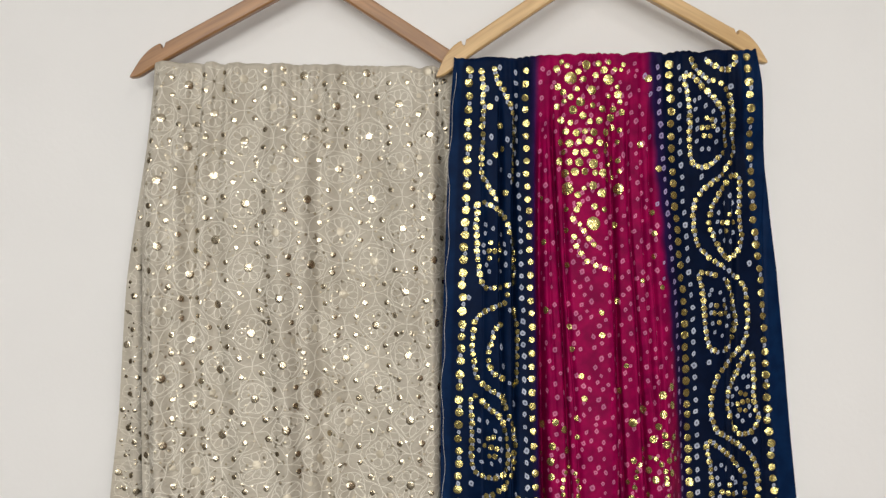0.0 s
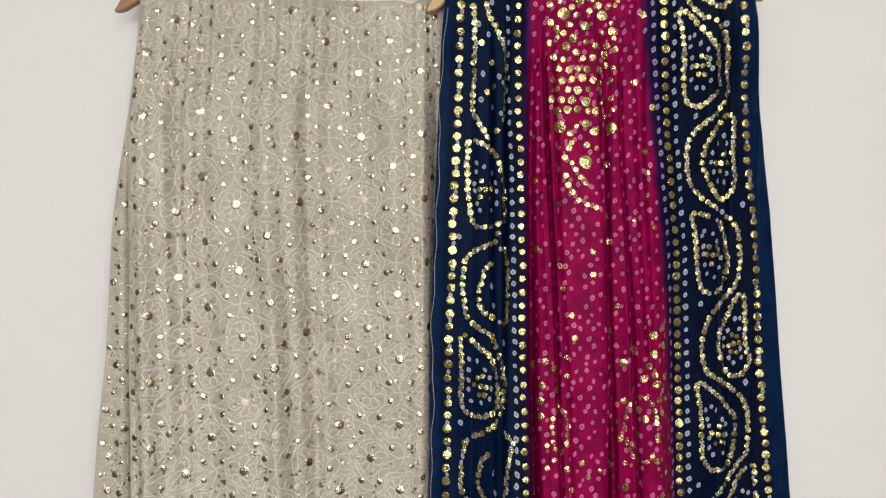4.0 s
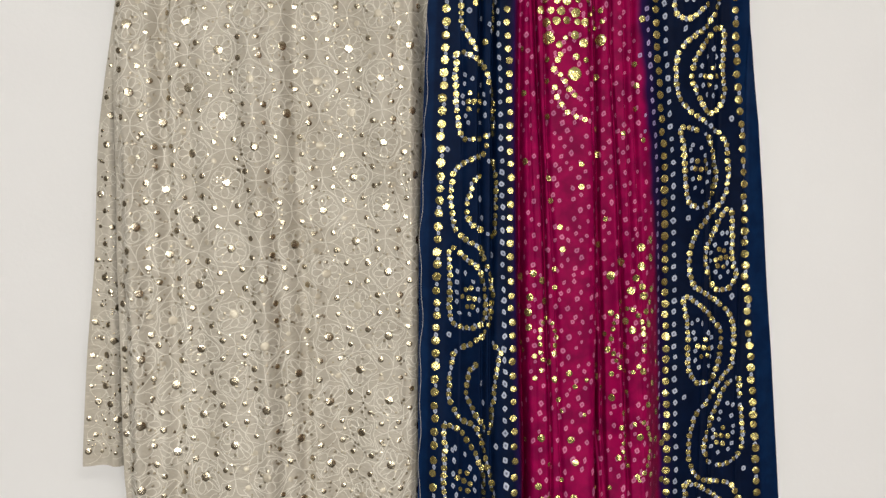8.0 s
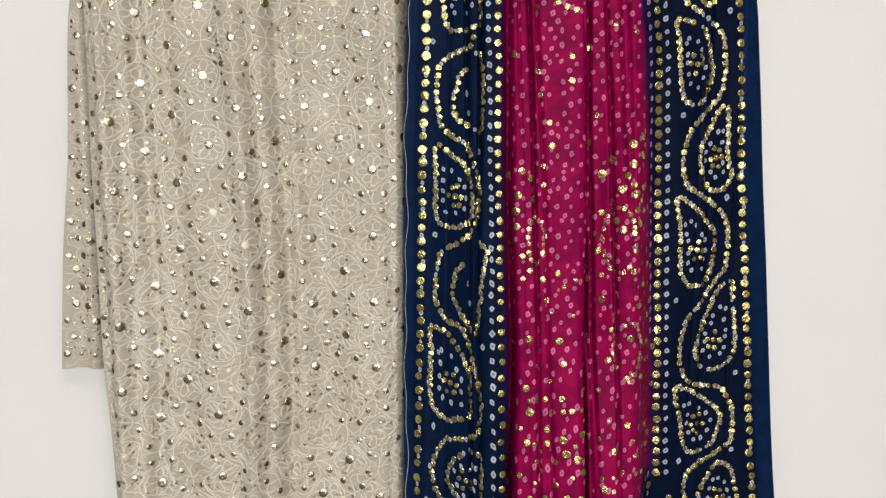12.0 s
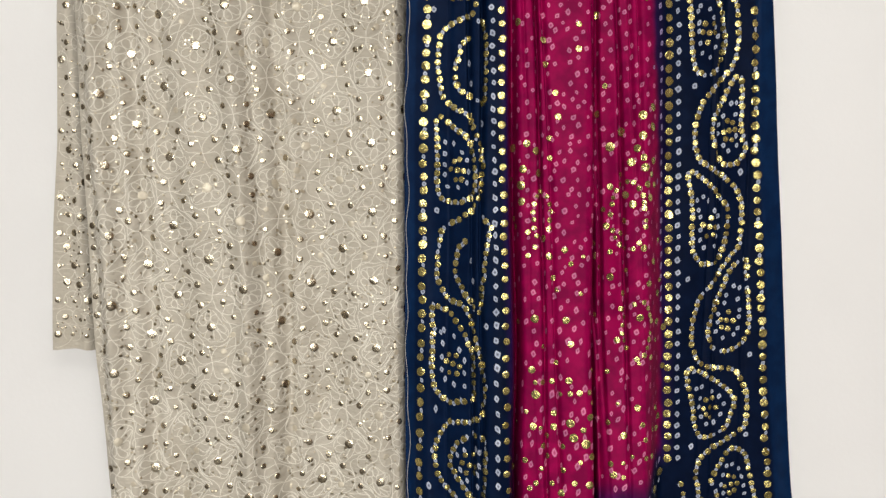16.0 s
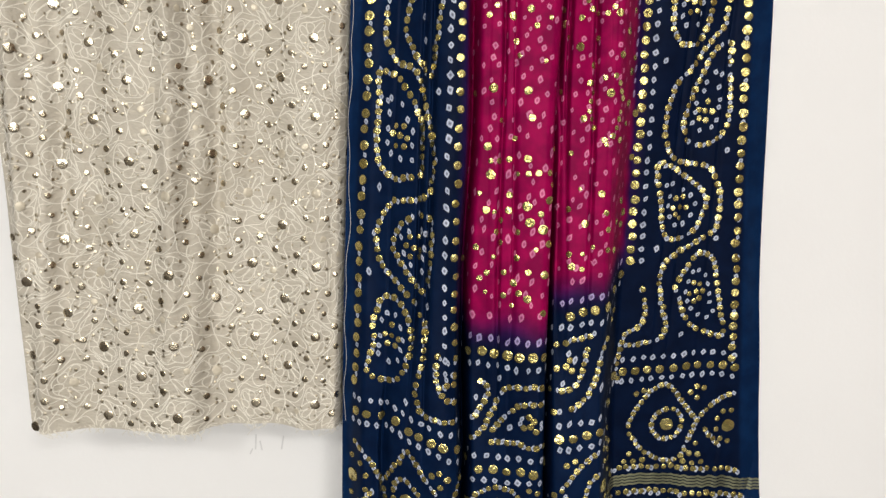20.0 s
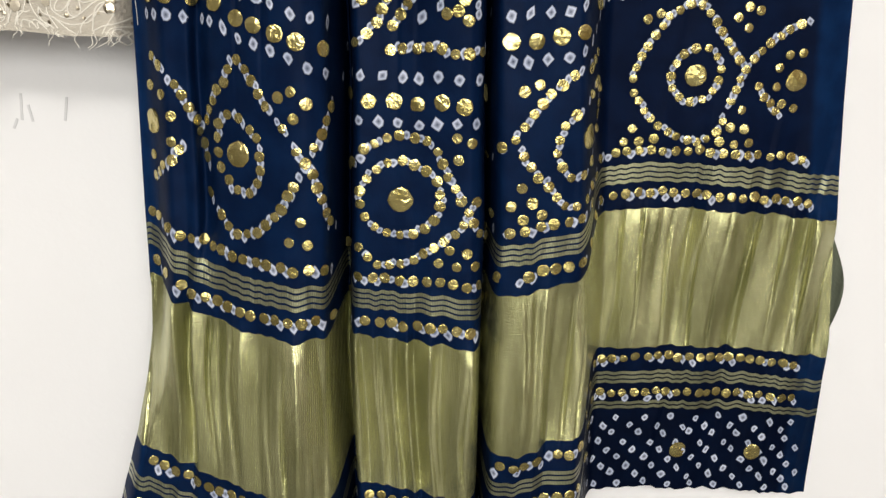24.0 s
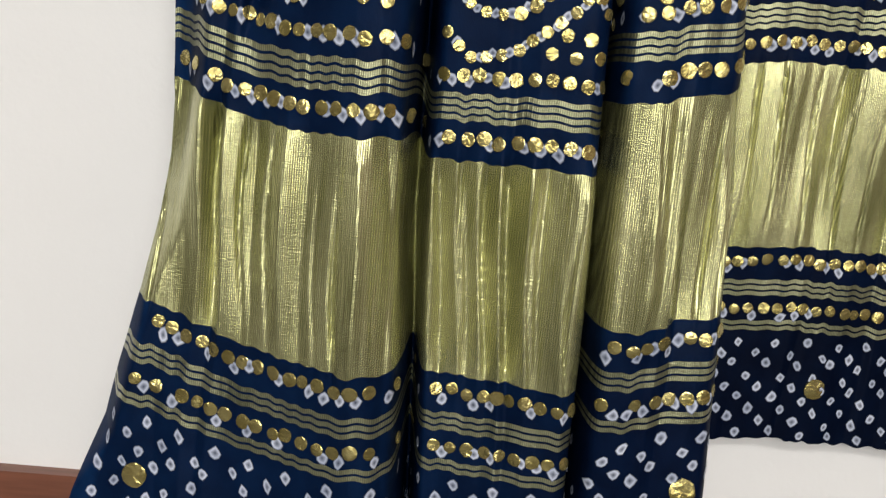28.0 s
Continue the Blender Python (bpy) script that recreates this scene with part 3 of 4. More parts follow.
# ---- wooden hangers ----
def hanger(wood, x, y, z, half, slope, roll, yaw, label):
    """x, y, z: the middle of the line between the two tips."""
    root = new("wooden_hanger")
    tagged(root, label, "hanger", "wooden hangers on the wall")
    rise, deep, thick = half * slope, 0.0215, 0.0125
    bm = bmesh.new()

    def outline(side):
        top, low = [], []
        for t in np.concatenate([np.linspace(0, 0.78, 14), np.linspace(0.79, 0.86, 14), np.linspace(0.88, 1, 16)]):
            px = t * half
            h = rise * (1 - t)
            up = h + deep / 2 / 0.86
            dn = h - deep / 2 / 0.86
            tip = max(0.0, (t - 0.8) / 0.2)
            up = up - 0.016 * tip ** 2.2 + 0.006 * math.sin(math.pi * tip)
            dn = dn - 0.004 * tip
            up -= 0.0075 * math.exp(-((t - 0.825) / 0.011) ** 4)
            nose = max(0.0, (t - 0.93) / 0.07)
            dn += 0.0065 * nose ** 2
            up = dn + (up - dn) * math.sqrt(max(0.03, 1 - 0.94 * nose ** 3))
            top.append((side * px, up + 0.006))
            low.append((side * px, dn + 0.006))
        return top, low

    for side in (-1, 1):
        top, low = outline(side)
        rings = []
        for (tx, tz), (lx, lz) in zip(top, low):
            mid = (tz + lz) / 2
            hh = (tz - lz) / 2
            ring = []
            for sy, sz in ((-1, 0.8), (-0.7, 1), (0.7, 1), (1, 0.8), (1, -0.8), (0.7, -1), (-0.7, -1), (-1, -0.8)):
                ring.append(bm.verts.new((tx, sy * thick / 2, mid + hh * sz)))
            rings.append(ring)
        for a, b in zip(rings[:-1], rings[1:]):
            for k in range(8):
                bm.faces.new((a[k], a[(k + 1) % 8], b[(k + 1) % 8], b[k]))
        bm.faces.new(rings[-1])
        bm.faces.new(rings[0])
    bmesh.ops.recalc_face_normals(bm, faces=bm.faces[:])
    me = bpy.data.meshes.new("shoulder_bar")
    bm.to_mesh(me)
    bm.free()
    co = np.array([v.co[:] for v in me.vertices])
    side = np.sign(co[:, 0])
    run = np.abs(co[:, 0]) * 1.15
    at = me.attributes.new("grain", "FLOAT_VECTOR", "POINT")
    at.data.foreach_set("vector", np.stack([run * side + half, co[:, 1], co[:, 2] - rise * (1 - np.abs(co[:, 0]) / half)], 1).ravel())
    part("shoulder_bar", me, wood, root)
    bm = bmesh.new()
    bmesh.ops.create_cone(bm, cap_ends=True, segments=16, radius1=0.0075, radius2=0.0075, depth=2 * half - 0.12, matrix=pose(0, 0, 0.006, 0, 90, 0))
    me = bpy.data.meshes.new("trouser_bar")
    bm.to_mesh(me)
    bm.free()
    part("trouser_bar", me, wood, root)
    curve = bpy.data.curves.new("hook", "CURVE")
    curve.dimensions, curve.bevel_depth, curve.bevel_resolution = "3D", 0.0018, 3
    sp = curve.splines.new("POLY")
    pts = [(0, 0, rise), (0, 0, rise + 0.035)] + [(0.018 * math.cos(a) + 0.004, 0, rise + 0.053 + 0.018 * math.sin(a)) for a in np.linspace(-2.0 * math.pi + 4.0, 3.6, 22)]
    sp.points.add(len(pts) - 1)
    for q, c in zip(sp.points, pts):
        q.co = (*c, 1)
    tmp = bpy.data.objects.new("tmp", curve)
    me = bpy.data.meshes.new_from_object(tmp)
    bpy.data.objects.remove(tmp)
    part("hook", me, M_STEEL, root, "bent steel wire hook")
    root.matrix_world = pose(x, y, z) @ pose(0, 0, 0, 0, 0, yaw) @ pose(0, 0, 0, 0, roll, 0)
    return root


hanger(M_BROWN, -0.186, 1.186, 1.684, 0.249, 0.6, 2.2, 0, "brown wooden hanger holding the cream embroidered cloth")
hanger(M_PINE, 0.2190, 1.168, 1.7, 0.229, 0.61, -3.0, 2.5, "pale wooden hanger holding the navy and pink cloth")


# ---- the cream cloth ----
cream_cloth = tagged(new("embroidered_cloth"), "cream embroidered cloth with pale foil dots over a wooden hanger", "cloth")
rows_c = np.arange(C_TOP, C_HEM, -0.004)
part("front_layer", sheet("front_layer", cream, (c_left, lambda z: n_left(z) + 0.006, 210), rows_c, roll=0.0145, rise=0.5), M_CREAM, cream_cloth)


def back_left(z):
    return along(z, [0.96, 1.12, 1.22, 1.41, 1.52, 1.63, 1.72], [-0.449, -0.439, -0.431, -0.423, -0.414, -0.406, -0.400])


def cream_back(x, z):
    low = 1 - step(1.35, 1.68, z)
    y = 1.19 + (1.138 + 0.06 * step(-0.41, -0.37, x) - 1.19) * low + 0.004 * np.sin(150 * x + 2 * z) * (1 - step(-0.41, -0.38, x))
    return np.stack([x, y, z + 0.004 * np.sin(40 * x)], -1)


part("back_layer", sheet("back_layer", cream_back, (back_left, lambda z: 0 * z - 0.02, 120), np.arange(1.69, 0.954, -0.006)), M_CREAM, cream_cloth)

# columns of the lattice: across at three heights
COL_HIGH = [-0.415, -0.381, -0.347, -0.312, -0.272, -0.231, -0.189, -0.147, -0.104, -0.061, -0.021, 0.016]
COL_MID = [-0.400, -0.364, -0.328, -0.291, -0.245, -0.203, -0.166, -0.127, -0.085, -0.043, -0.004, 0.03]
COL_LOW = [-0.395, -0.357, -0.315, -0.277, -0.236, -0.194, -0.152, -0.110, -0.071, -0.035, -0.001, 0.03]
STEP_Z = 0.0864


def lattice(i, k, loose=0.0):
    """Place of the lattice at column i and row k, both may lie between whole steps."""
    z = 1.643 - STEP_Z * k
    j = np.clip(i, 0, 10.999).astype(int)
    f = i - j
    tabs = [np.array(t) for t in (COL_HIGH, COL_MID, COL_LOW)]
    c = [t[j] * (1 - f) + t[np.minimum(j + 1, 11)] * f for t in tabs]
    x = np.where(z > 1.2, c[1] + (c[0] - c[1]) * (z - 1.2) / 0.45, c[2] + (c[1] - c[2]) * (z - 0.65) / 0.55)
    z = z + along(x, [-0.39, -0.33, -0.24, -0.15, -0.05, 0], [-0.020, -0.011, -0.001, 0.004, 0.009, 0.010])
    messy = 0.2 + 0.8 * (1 - step(0.75, 1.35, z))
    z = z + messy * (0.0022 * np.sin(70 * x + 9 * z) + 0.0018 * np.sin(260 * x + 40 * z))
    x = x + messy * (0.0016 * np.sin(60 * z + 20 * x) + 0.0012 * np.sin(140 * z + 3))
    drag = loose * (1 - step(0.9, 1.5, z))
    x = x + drag * (0.0046 * np.sin(95 * z + 40 * x) + 0.0022 * np.sin(170 * z - 70 * x))
    z = z + drag * (0.0026 * np.sin(120 * x + 50 * z) + 0.0016 * np.sin(250 * x - 40 * z + 1))
    return x, z


big, mid, tiny, matt, threads = [], [], [], [], []


def on_cream(x, z):
    return c_left(z) + 0.004 < x < n_left(z) + 0.004 and C_HEM + 0.006 < z < C_TOP - 0.003


def add_line(ci, ck):
    x, z = lattice(ci, ck, 1.0)
    keep = (x > c_left(z) + 0.002) & (x < n_left(z) + 0.003) & (z > C_HEM + 0.002) & (z < C_TOP - 0.002)
    runs, cur = [], []
    for i in range(len(x)):
        if keep[i]:
            cur.append((x[i], z[i]))
        else:
            runs.append(cur)
            cur = []
    runs.append(cur)
    for r in runs:
        if len(r) > 3:
            threads.append(np.array(r))


for i in range(0, 12):
    for k2 in range(-2, 27):
        k = k2 / 2
        if (i + 1 + k2) % 2 == 0:
            x, z = lattice(np.array([float(i)]), np.array([k]))
            if on_cream(x[0], z[0]):
                (matt if rng.random() < 0.22 else big).append((x[0], z[0], 0.0059 * rng.uniform(0.92, 1.08)))
            a = np.linspace(0, 2 * math.pi, 20)
            turn = rng.uniform(0, 0.8)
            for m in range(8):
                d = turn + m * math.pi / 4
                r = 0.0122 + 0.0068 * np.cos(a)
                w = 0.0044 * np.sin(a) * (1 + 0.25 * np.cos(a))
                add_line(i + (r * math.cos(d) - w * math.sin(d)) / 0.042, k + (r * math.sin(d) + w * math.cos(d)) / STEP_Z)
            a = np.linspace(0, 2 * math.pi, 44) + rng.uniform(0, 6)
            for rr in (0.0198, 0.0250):
                wob = rr * (1 + 0.05 * np.sin(4 * a + rng.uniform(0, 6)))
                cut = a < a[0] + (2 * math.pi if rr < 0.02 else rng.uniform(2.5, 5))
                add_line((i + wob * np.cos(a) / 0.042)[cut], (k + wob * np.sin(a) / STEP_Z)[cut])
        else:
            for sx in (-1, 1):
                for sz in (-1, 1):
                    x, z = lattice(np.array([i + 0.33 * sx]), np.array([k + 0.142 * sz]))
                    x, z = x + rng.normal(0, 0.001), z + rng.normal(0, 0.001)
                    if on_cream(x[0], z[0]):
                        (matt if rng.random() < 0.12 else mid).append((x[0], z[0], 0.0040 * rng.uniform(0.82, 1.1)))
            d = np.linspace(0, 1, 16)
            for sx in (-1, 1):
                for sz in (-1, 1):
                    for side in (-1, 1):
                        lx = 0.029 * d * sx + side * 0.0085 * np.sin(math.pi * d ** 0.85) * sz * 0.7
                        lz = 0.029 * d * sz - side * 0.0085 * np.sin(math.pi * d ** 0.85) * sx * 0.7
                        add_line(i + lx / 0.042, k + lz / STEP_Z)
        for m in range(12):
            x, z = lattice(np.array([i + rng.uniform(-0.5, 0.5)]), np.array([k + rng.uniform(-0.25, 0.25)]))
            if on_cream(x[0], z[0]):
                tiny.append((x[0], z[0], rng.choice([0.0012, 0.0014, 0.0016, 0.0021])))
lay_threads("thread_embroidery", cream, threads, 0.0010, cream_cloth, M_THREAD, "raised off-white thread scrolls and rings sewn on the cloth")
lay_discs(cream, big + mid, cream_cloth, M_SILVER, 260, 0.045, DOMED, bend=0.15, face=0.4)
lay_discs(cream, tiny, cream_cloth, M_SPECK, 0, 0.12, DOMED, bend=0.15, face=0.3)
lay_discs(cream, matt, cream_cloth, M_MATT, 40, 0.06, DOMED, bend=0.15)
back_spots, back_lines = [], []
for k, z in enumerate(np.arange(1.66, 0.97, -0.0213)):
    for x in np.arange(float(back_left(z)) + 0.006 + 0.009 * (k % 2), float(c_left(z)) + 0.01, 0.018):
        back_spots.append((x + rng.normal(0, 0.001), z + rng.normal(0, 0.0015), rng.choice([0.0026, 0.0036, 0.0046])))
        for m in range(3):
            back_spots.append((x + rng.uniform(-0.009, 0.009), z + rng.uniform(-0.01, 0.01), 0.0014))
        turn = np.linspace(0, 5.6, 26) + rng.uniform(0, 6)
        reach = rng.uniform(0.009, 0.021)
        ring = np.stack([x + reach * np.cos(turn), z + reach * np.sin(turn)], 1)
        ring = ring[(ring[:, 0] > back_left(ring[:, 1]) + 0.002) & (ring[:, 0] < c_left(ring[:, 1]) + 0.02) & (ring[:, 1] > 0.96)]
        if len(ring) > 5:
            gaps = np.where(np.linalg.norm(np.diff(ring, axis=0), axis=1) > 0.02)[0]
            for piece in np.split(ring, gaps + 1):
                if len(piece) > 4:
                    back_lines.append(piece)
back_spots = [b for b in back_spots if back_left(b[1]) + 0.003 < b[0] and 0.962 < b[1] < 1.68]
lay_discs(cream_back, back_spots, cream_cloth, M_SILVER, 0, 0.08, DOMED, bend=0.15, face=0.4)
lay_threads("thread_embroidery", cream_back, back_lines, 0.00065, cream_cloth, M_THREAD, "raised off-white thread scrolls sewn on the back layer")
frays = []
for n in range(130):
    x = rng.uniform(c_left(C_HEM) + 0.002, 0.002)
    ln = rng.uniform(0.003, 0.012) * (1.6 if rng.random() < 0.1 else 1)
    t = np.linspace(0, 1, 7)
    frays.append(np.stack([x + rng.normal(0, 0.004) * t ** 2 + 0.0015 * np.sin(6 * t + n), C_HEM + 0.004 - ln * t], 1))
lay_threads("frayed_threads", cream, frays, 0.0006, cream_cloth, M_THREAD, "loose frayed threads along the raw hem")


# ---- the navy and pink cloth ----
NAVY = np.array([0.0011, 0.0052, 0.0215])
BLUE = np.array([0.0023, 0.0145, 0.053])
PINK = np.array([0.24, 0.0010, 0.054])
PURPLE = np.array([0.026, 0.005, 0.066])
PINK_END = 0.806


def n_ground(x, q):
    """The ground colour: the dyes, and a darker lower right corner."""
    x, q = np.asarray(x, float), np.asarray(q, float)
    v1, sr = n_v1(q), n_dye(q)
    wob = 0.001 * np.sin(60 * q) + 0.001 * np.sin(140 * q + 1)
    inside = step(v1 - 0.002, v1 + 0.008, x) * (1 - step(sr - 0.007 + wob, sr + 0.005 + wob, x))
    inside = inside * step(PINK_END - 0.014, PINK_END + 0.022, q + 0.004 * np.sin(90 * x))
    halo = step(v1 - 0.012, v1 + 0.006, x) * (1 - step(sr - 0.01, sr + 0.024, x)) * step(PINK_END - 0.03, PINK_END + 0.008, q)
    e, a = n_right(q), n_left(q)
    edge = np.maximum(step(e - 0.032, e - 0.024, x), 1 - step(a + 0.010, a + 0.018, x))
    low = 0.4 * (1 - step(0.55, 0.85, q)) * (1 - step(0.30, 0.36, x)) * np.maximum(step(0.28, 0.33, q), 1 - step(0.15, 0.3, x))
    side = 0.35 * (1 - step(0.09, 0.12, x))
    base = NAVY + (BLUE - NAVY) * np.maximum(np.maximum(edge, low), side)[..., None]
    # up to 40 percent darker at the lower right
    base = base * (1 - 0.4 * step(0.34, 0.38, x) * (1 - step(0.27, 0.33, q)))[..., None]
    base = base + (PURPLE - base) * (halo * 0.9)[..., None]
    return base + (PINK - base) * inside[..., None]


def n_white(x, q):
    v1, sr = n_v1(q), n_dye(q)
    if v1 + 0.004 < x < sr - 0.006 and q > PINK_END + 0.006:
        return (0.62, 0.2, 0.36)
    if v1 - 0.004 < x < sr + 0.02 and q > PINK_END - 0.02:
        return (0.42, 0.34, 0.58)
    return (0.52, 0.56, 0.68)


STRIPES = [(0.4935, 0.478), (0.302, 0.2885), (0.272, 0.2625)]
ZARI = (0.455, 0.3265)
qs = list(np.arange(N_TOP, 0.5, -0.004))
fine = list(np.arange(0.498, 0.18, -0.00145))
n_rows = np.array(sorted(set([round(v, 5) for v in qs + fine + [ZARI[0], ZARI[1], 0.179]]), reverse=True))


def n_material(q):
    if ZARI[1] < q < ZARI[0]:
        return 1
    for hi, lo in STRIPES:
        if lo < q < hi and ((hi - q) % 0.00435) < 0.0029:
            return 2
    return 0


navy_cloth = tagged(new("tie_dyed_cloth"), "navy and pink tie-dyed cloth with gold dots over a hanger", "cloth")
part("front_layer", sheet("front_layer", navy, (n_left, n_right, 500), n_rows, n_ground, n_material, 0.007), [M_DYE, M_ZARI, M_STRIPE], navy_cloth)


def back_edge(z):
    return n_right(z) - 0.012 + 0.026 * np.exp(-((z - 0.385) / 0.055) ** 2)


def back_west(z):
    return n_left(z) + 0.01 - 0.010 * np.exp(-((z - 0.30) / 0.035) ** 2)


def navy_back(x, z):
    y = 1.2275 + 0.0015 * np.sin(50 * x + 3 * z) - 0.05 * (1 - step(0.0, 0.06, x)) * (1 - step(0.3, 0.6, z))
    return np.stack([x, np.minimum(y, WALL_Y - 0.004), z], -1)


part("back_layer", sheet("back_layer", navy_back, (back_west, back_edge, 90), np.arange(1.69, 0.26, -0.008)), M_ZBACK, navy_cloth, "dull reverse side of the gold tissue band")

edge_q = np.linspace(1.69, 0.62, 300)
edge = n_left(edge_q) + 0.003 + 0.0022 * np.sin(31 * edge_q) * np.sin(9 * edge_q) + 0.0012 * np.sin(83 * edge_q)
lay_threads("loose_edge_thread", navy, [np.stack([edge, edge_q], 1)], 0.00045, navy_cloth, M_THREAD, "pale loose thread along the cut edge")

gold, white = [], []


def column(zs, xs, hi, lo, pitch, r, into, jit=0.0006):
    for q in np.arange(hi, lo, -pitch):
        into.append((float(np.interp(q, zs, xs)) + rng.normal(0, jit), q + rng.normal(0, jit), r * rng.uniform(0.9, 1.1)))


def chain(x, q, pitch, r, mark=0.0035):
    """Gold dots along a line on the cloth, with pale marks between and beside them."""
    x, q = np.asarray(x, float), np.asarray(q, float)
    flat = np.hypot(np.diff(x), np.diff(q))
    d = np.concatenate([[0], np.cumsum(np.minimum(np.linalg.norm(np.diff(navy(x, q), axis=0), axis=1), 1.4 * flat))])
    count = max(2, round(d[-1] / pitch))
    for k in range(count):
        s = (k + 0.5) * d[-1] / count
        px, pq = float(np.interp(s, d, x)), float(np.interp(s, d, q))
        if rng.random() < 0.97:
            gold.append((px + rng.normal(0, 0.0005), pq + rng.normal(0, 0.0005), r * rng.uniform(0.84, 1.12)))
        if rng.random() < 0.85:
            mx, mq = float(np.interp(s + d[-1] / count / 2, d, x)), float(np.interp(s + d[-1] / count / 2, d, q))
            white.append((mx + rng.normal(0, 0.0009), mq + rng.normal(0, 0.0009), mark * rng.uniform(0.85, 1.15)))


def glide(points, closed=False):
    """A smooth line through a few hand-drawn places."""
    p = np.array(points, float)
    ends = (p[-1:], p[:2]) if closed else (p[:1], p[-1:])
    p = np.concatenate([ends[0], p, ends[1]])
    t = np.linspace(0, 1, 10, endpoint=False)[:, None]
    out = []
    for a, b, c, d in zip(p[:-3], p[1:-2], p[2:-1], p[3:]):
        out.append(0.5 * (2 * b + (c - a) * t + (2 * a - 5 * b + 4 * c - d) * t ** 2 + (3 * b - a - 3 * c + d) * t ** 3))
    return np.concatenate(out + [p[-2:-1]])


def stroke(points, pitch=0.0108, r=0.0042):
    p = glide(points)
    chain(p[:, 0], p[:, 1], pitch, r)


def drop(points, heart, pitch=0.0108, r=0.0042):
    """A drop-shaped motif: its outline, a rosette of gold dots and pale marks round that."""
    p = glide(points, True)
    chain(p[:, 0], p[:, 1], pitch, r)
    if not heart:
        return
    mx, mq = heart
    for n in range(7):
        a = 1.047 * n + rng.normal(0, 0.15)
        reach = 0.0 if n == 6 else 0.0105 * rng.uniform(0.85, 1.15)
        gold.append((mx + 0.8 * reach * math.cos(a), mq + 1.2 * reach * math.sin(a), 0.0036 * rng.uniform(0.9, 1.15)))
    inner = np.array(heart) + 0.57 * (p - np.array(heart))
    d = np.concatenate([[0], np.cumsum(np.hypot(*np.diff(inner, axis=0).T))])
    for s in np.arange(0.004, d[-1], 0.0135):
        x, q = float(np.interp(s, d, inner[:, 0])), float(np.interp(s, d, inner[:, 1]))
        if math.hypot((x - mx) / 0.8, (q - mq) / 1.2) > 0.0135:
            white.append((x + rng.normal(0, 0.0012), q + rng.normal(0, 0.0012), 0.0038))


# straight columns of large dots
column([0.62, 0.84, 1.05, 1.25, 1.45, 1.645, 1.7], [0.015, 0.015, 0.019, 0.022, 0.029, 0.035, 0.037], 1.694, 0.665, 0.0172, 0.0057, gold)
column([0.62, 0.84, 1.05, 1.25, 1.45, 1.645, 1.7], [0.016, 0.016, 0.020, 0.023, 0.030, 0.036, 0.038], 1.6855, 0.665, 0.0344, 0.0036, white)
column([0.7, 0.85, 1.06, 1.18, 1.48, 1.66, 1.7], [0.131, 0.124, 0.121, 0.119, 0.116, 0.112, 0.111], 1.69, 0.72, 0.0172, 0.0046, gold)
column([0.7, 0.85, 1.06, 1.18, 1.48, 1.66, 1.7], [0.119, 0.113, 0.110, 0.109, 0.104, 0.099, 0.098], 1.69, 0.70, 0.0153, 0.0043, white)
column([0.79, 0.9, 1.12, 1.37, 1.52, 1.68], [0.353, 0.348, 0.343, 0.334, 0.320, 0.309], 1.71, 0.785, 0.0158, 0.0056, gold)
column([0.79, 0.9, 1.12, 1.37, 1.52, 1.68], [0.366, 0.361, 0.356, 0.347, 0.334, 0.322], 1.705, 0.785, 0.0160, 0.0045, white)
column([0.79, 0.9, 1.12, 1.37, 1.52, 1.68], [0.340, 0.336, 0.331, 0.322, 0.307, 0.293], 1.705, 1.0, 0.0150, 0.0045, white)
column([0.62, 0.67, 0.78, 0.97, 1.05, 1.25, 1.4, 1.64, 1.72], [0.502, 0.498, 0.489, 0.476, 0.470, 0.457, 0.447, 0.424, 0.412], 1.715, 0.64, 0.0163, 0.0056, gold)
column([0.62, 0.67, 0.78, 0.97, 1.05, 1.25, 1.4, 1.64, 1.72], [0.503, 0.499, 0.490, 0.477, 0.471, 0.458, 0.448, 0.425, 0.413], 1.707, 0.65, 0.0245, 0.0036, white)

# the wide border: a meandering line with a drop in each of its bays
for piece in ([(0.338, 1.702), (0.344, 1.689), (0.363, 1.672), (0.382, 1.663), (0.397, 1.642), (0.403, 1.600), (0.406, 1.574), (0.393, 1.551), (0.362, 1.526), (0.350, 1.508), (0.349, 1.486), (0.352, 1.463), (0.364, 1.442), (0.402, 1.418)],
              [(0.402, 1.418), (0.421, 1.400), (0.427, 1.374), (0.429, 1.346), (0.423, 1.320), (0.404, 1.296), (0.382, 1.269), (0.374, 1.235), (0.376, 1.212), (0.384, 1.197), (0.422, 1.171), (0.439, 1.152), (0.444, 1.120), (0.440, 1.085), (0.428, 1.070)],
              [(0.428, 1.070), (0.404, 1.030), (0.390, 1.016), (0.380, 0.985), (0.379, 0.955), (0.386, 0.933), (0.400, 0.920), (0.437, 0.914), (0.448, 0.902), (0.458, 0.881), (0.459, 0.849), (0.453, 0.830), (0.433, 0.816), (0.403, 0.797)],
              [(0.403, 0.797), (0.395, 0.783), (0.392, 0.764), (0.401, 0.727), (0.406, 0.706), (0.403, 0.688), (0.389, 0.681), (0.357, 0.680)]):
    stroke(piece)
stroke([(0.353, 1.709), (0.358, 1.701), (0.374, 1.686), (0.390, 1.683), (0.399, 1.691), (0.400, 1.705)])
drop([(0.334, 1.679), (0.331, 1.668), (0.336, 1.651), (0.341, 1.615), (0.344, 1.574), (0.350, 1.561), (0.366, 1.558), (0.392, 1.578), (0.392, 1.599), (0.386, 1.628), (0.378, 1.641), (0.354, 1.664)], (0.367, 1.610))
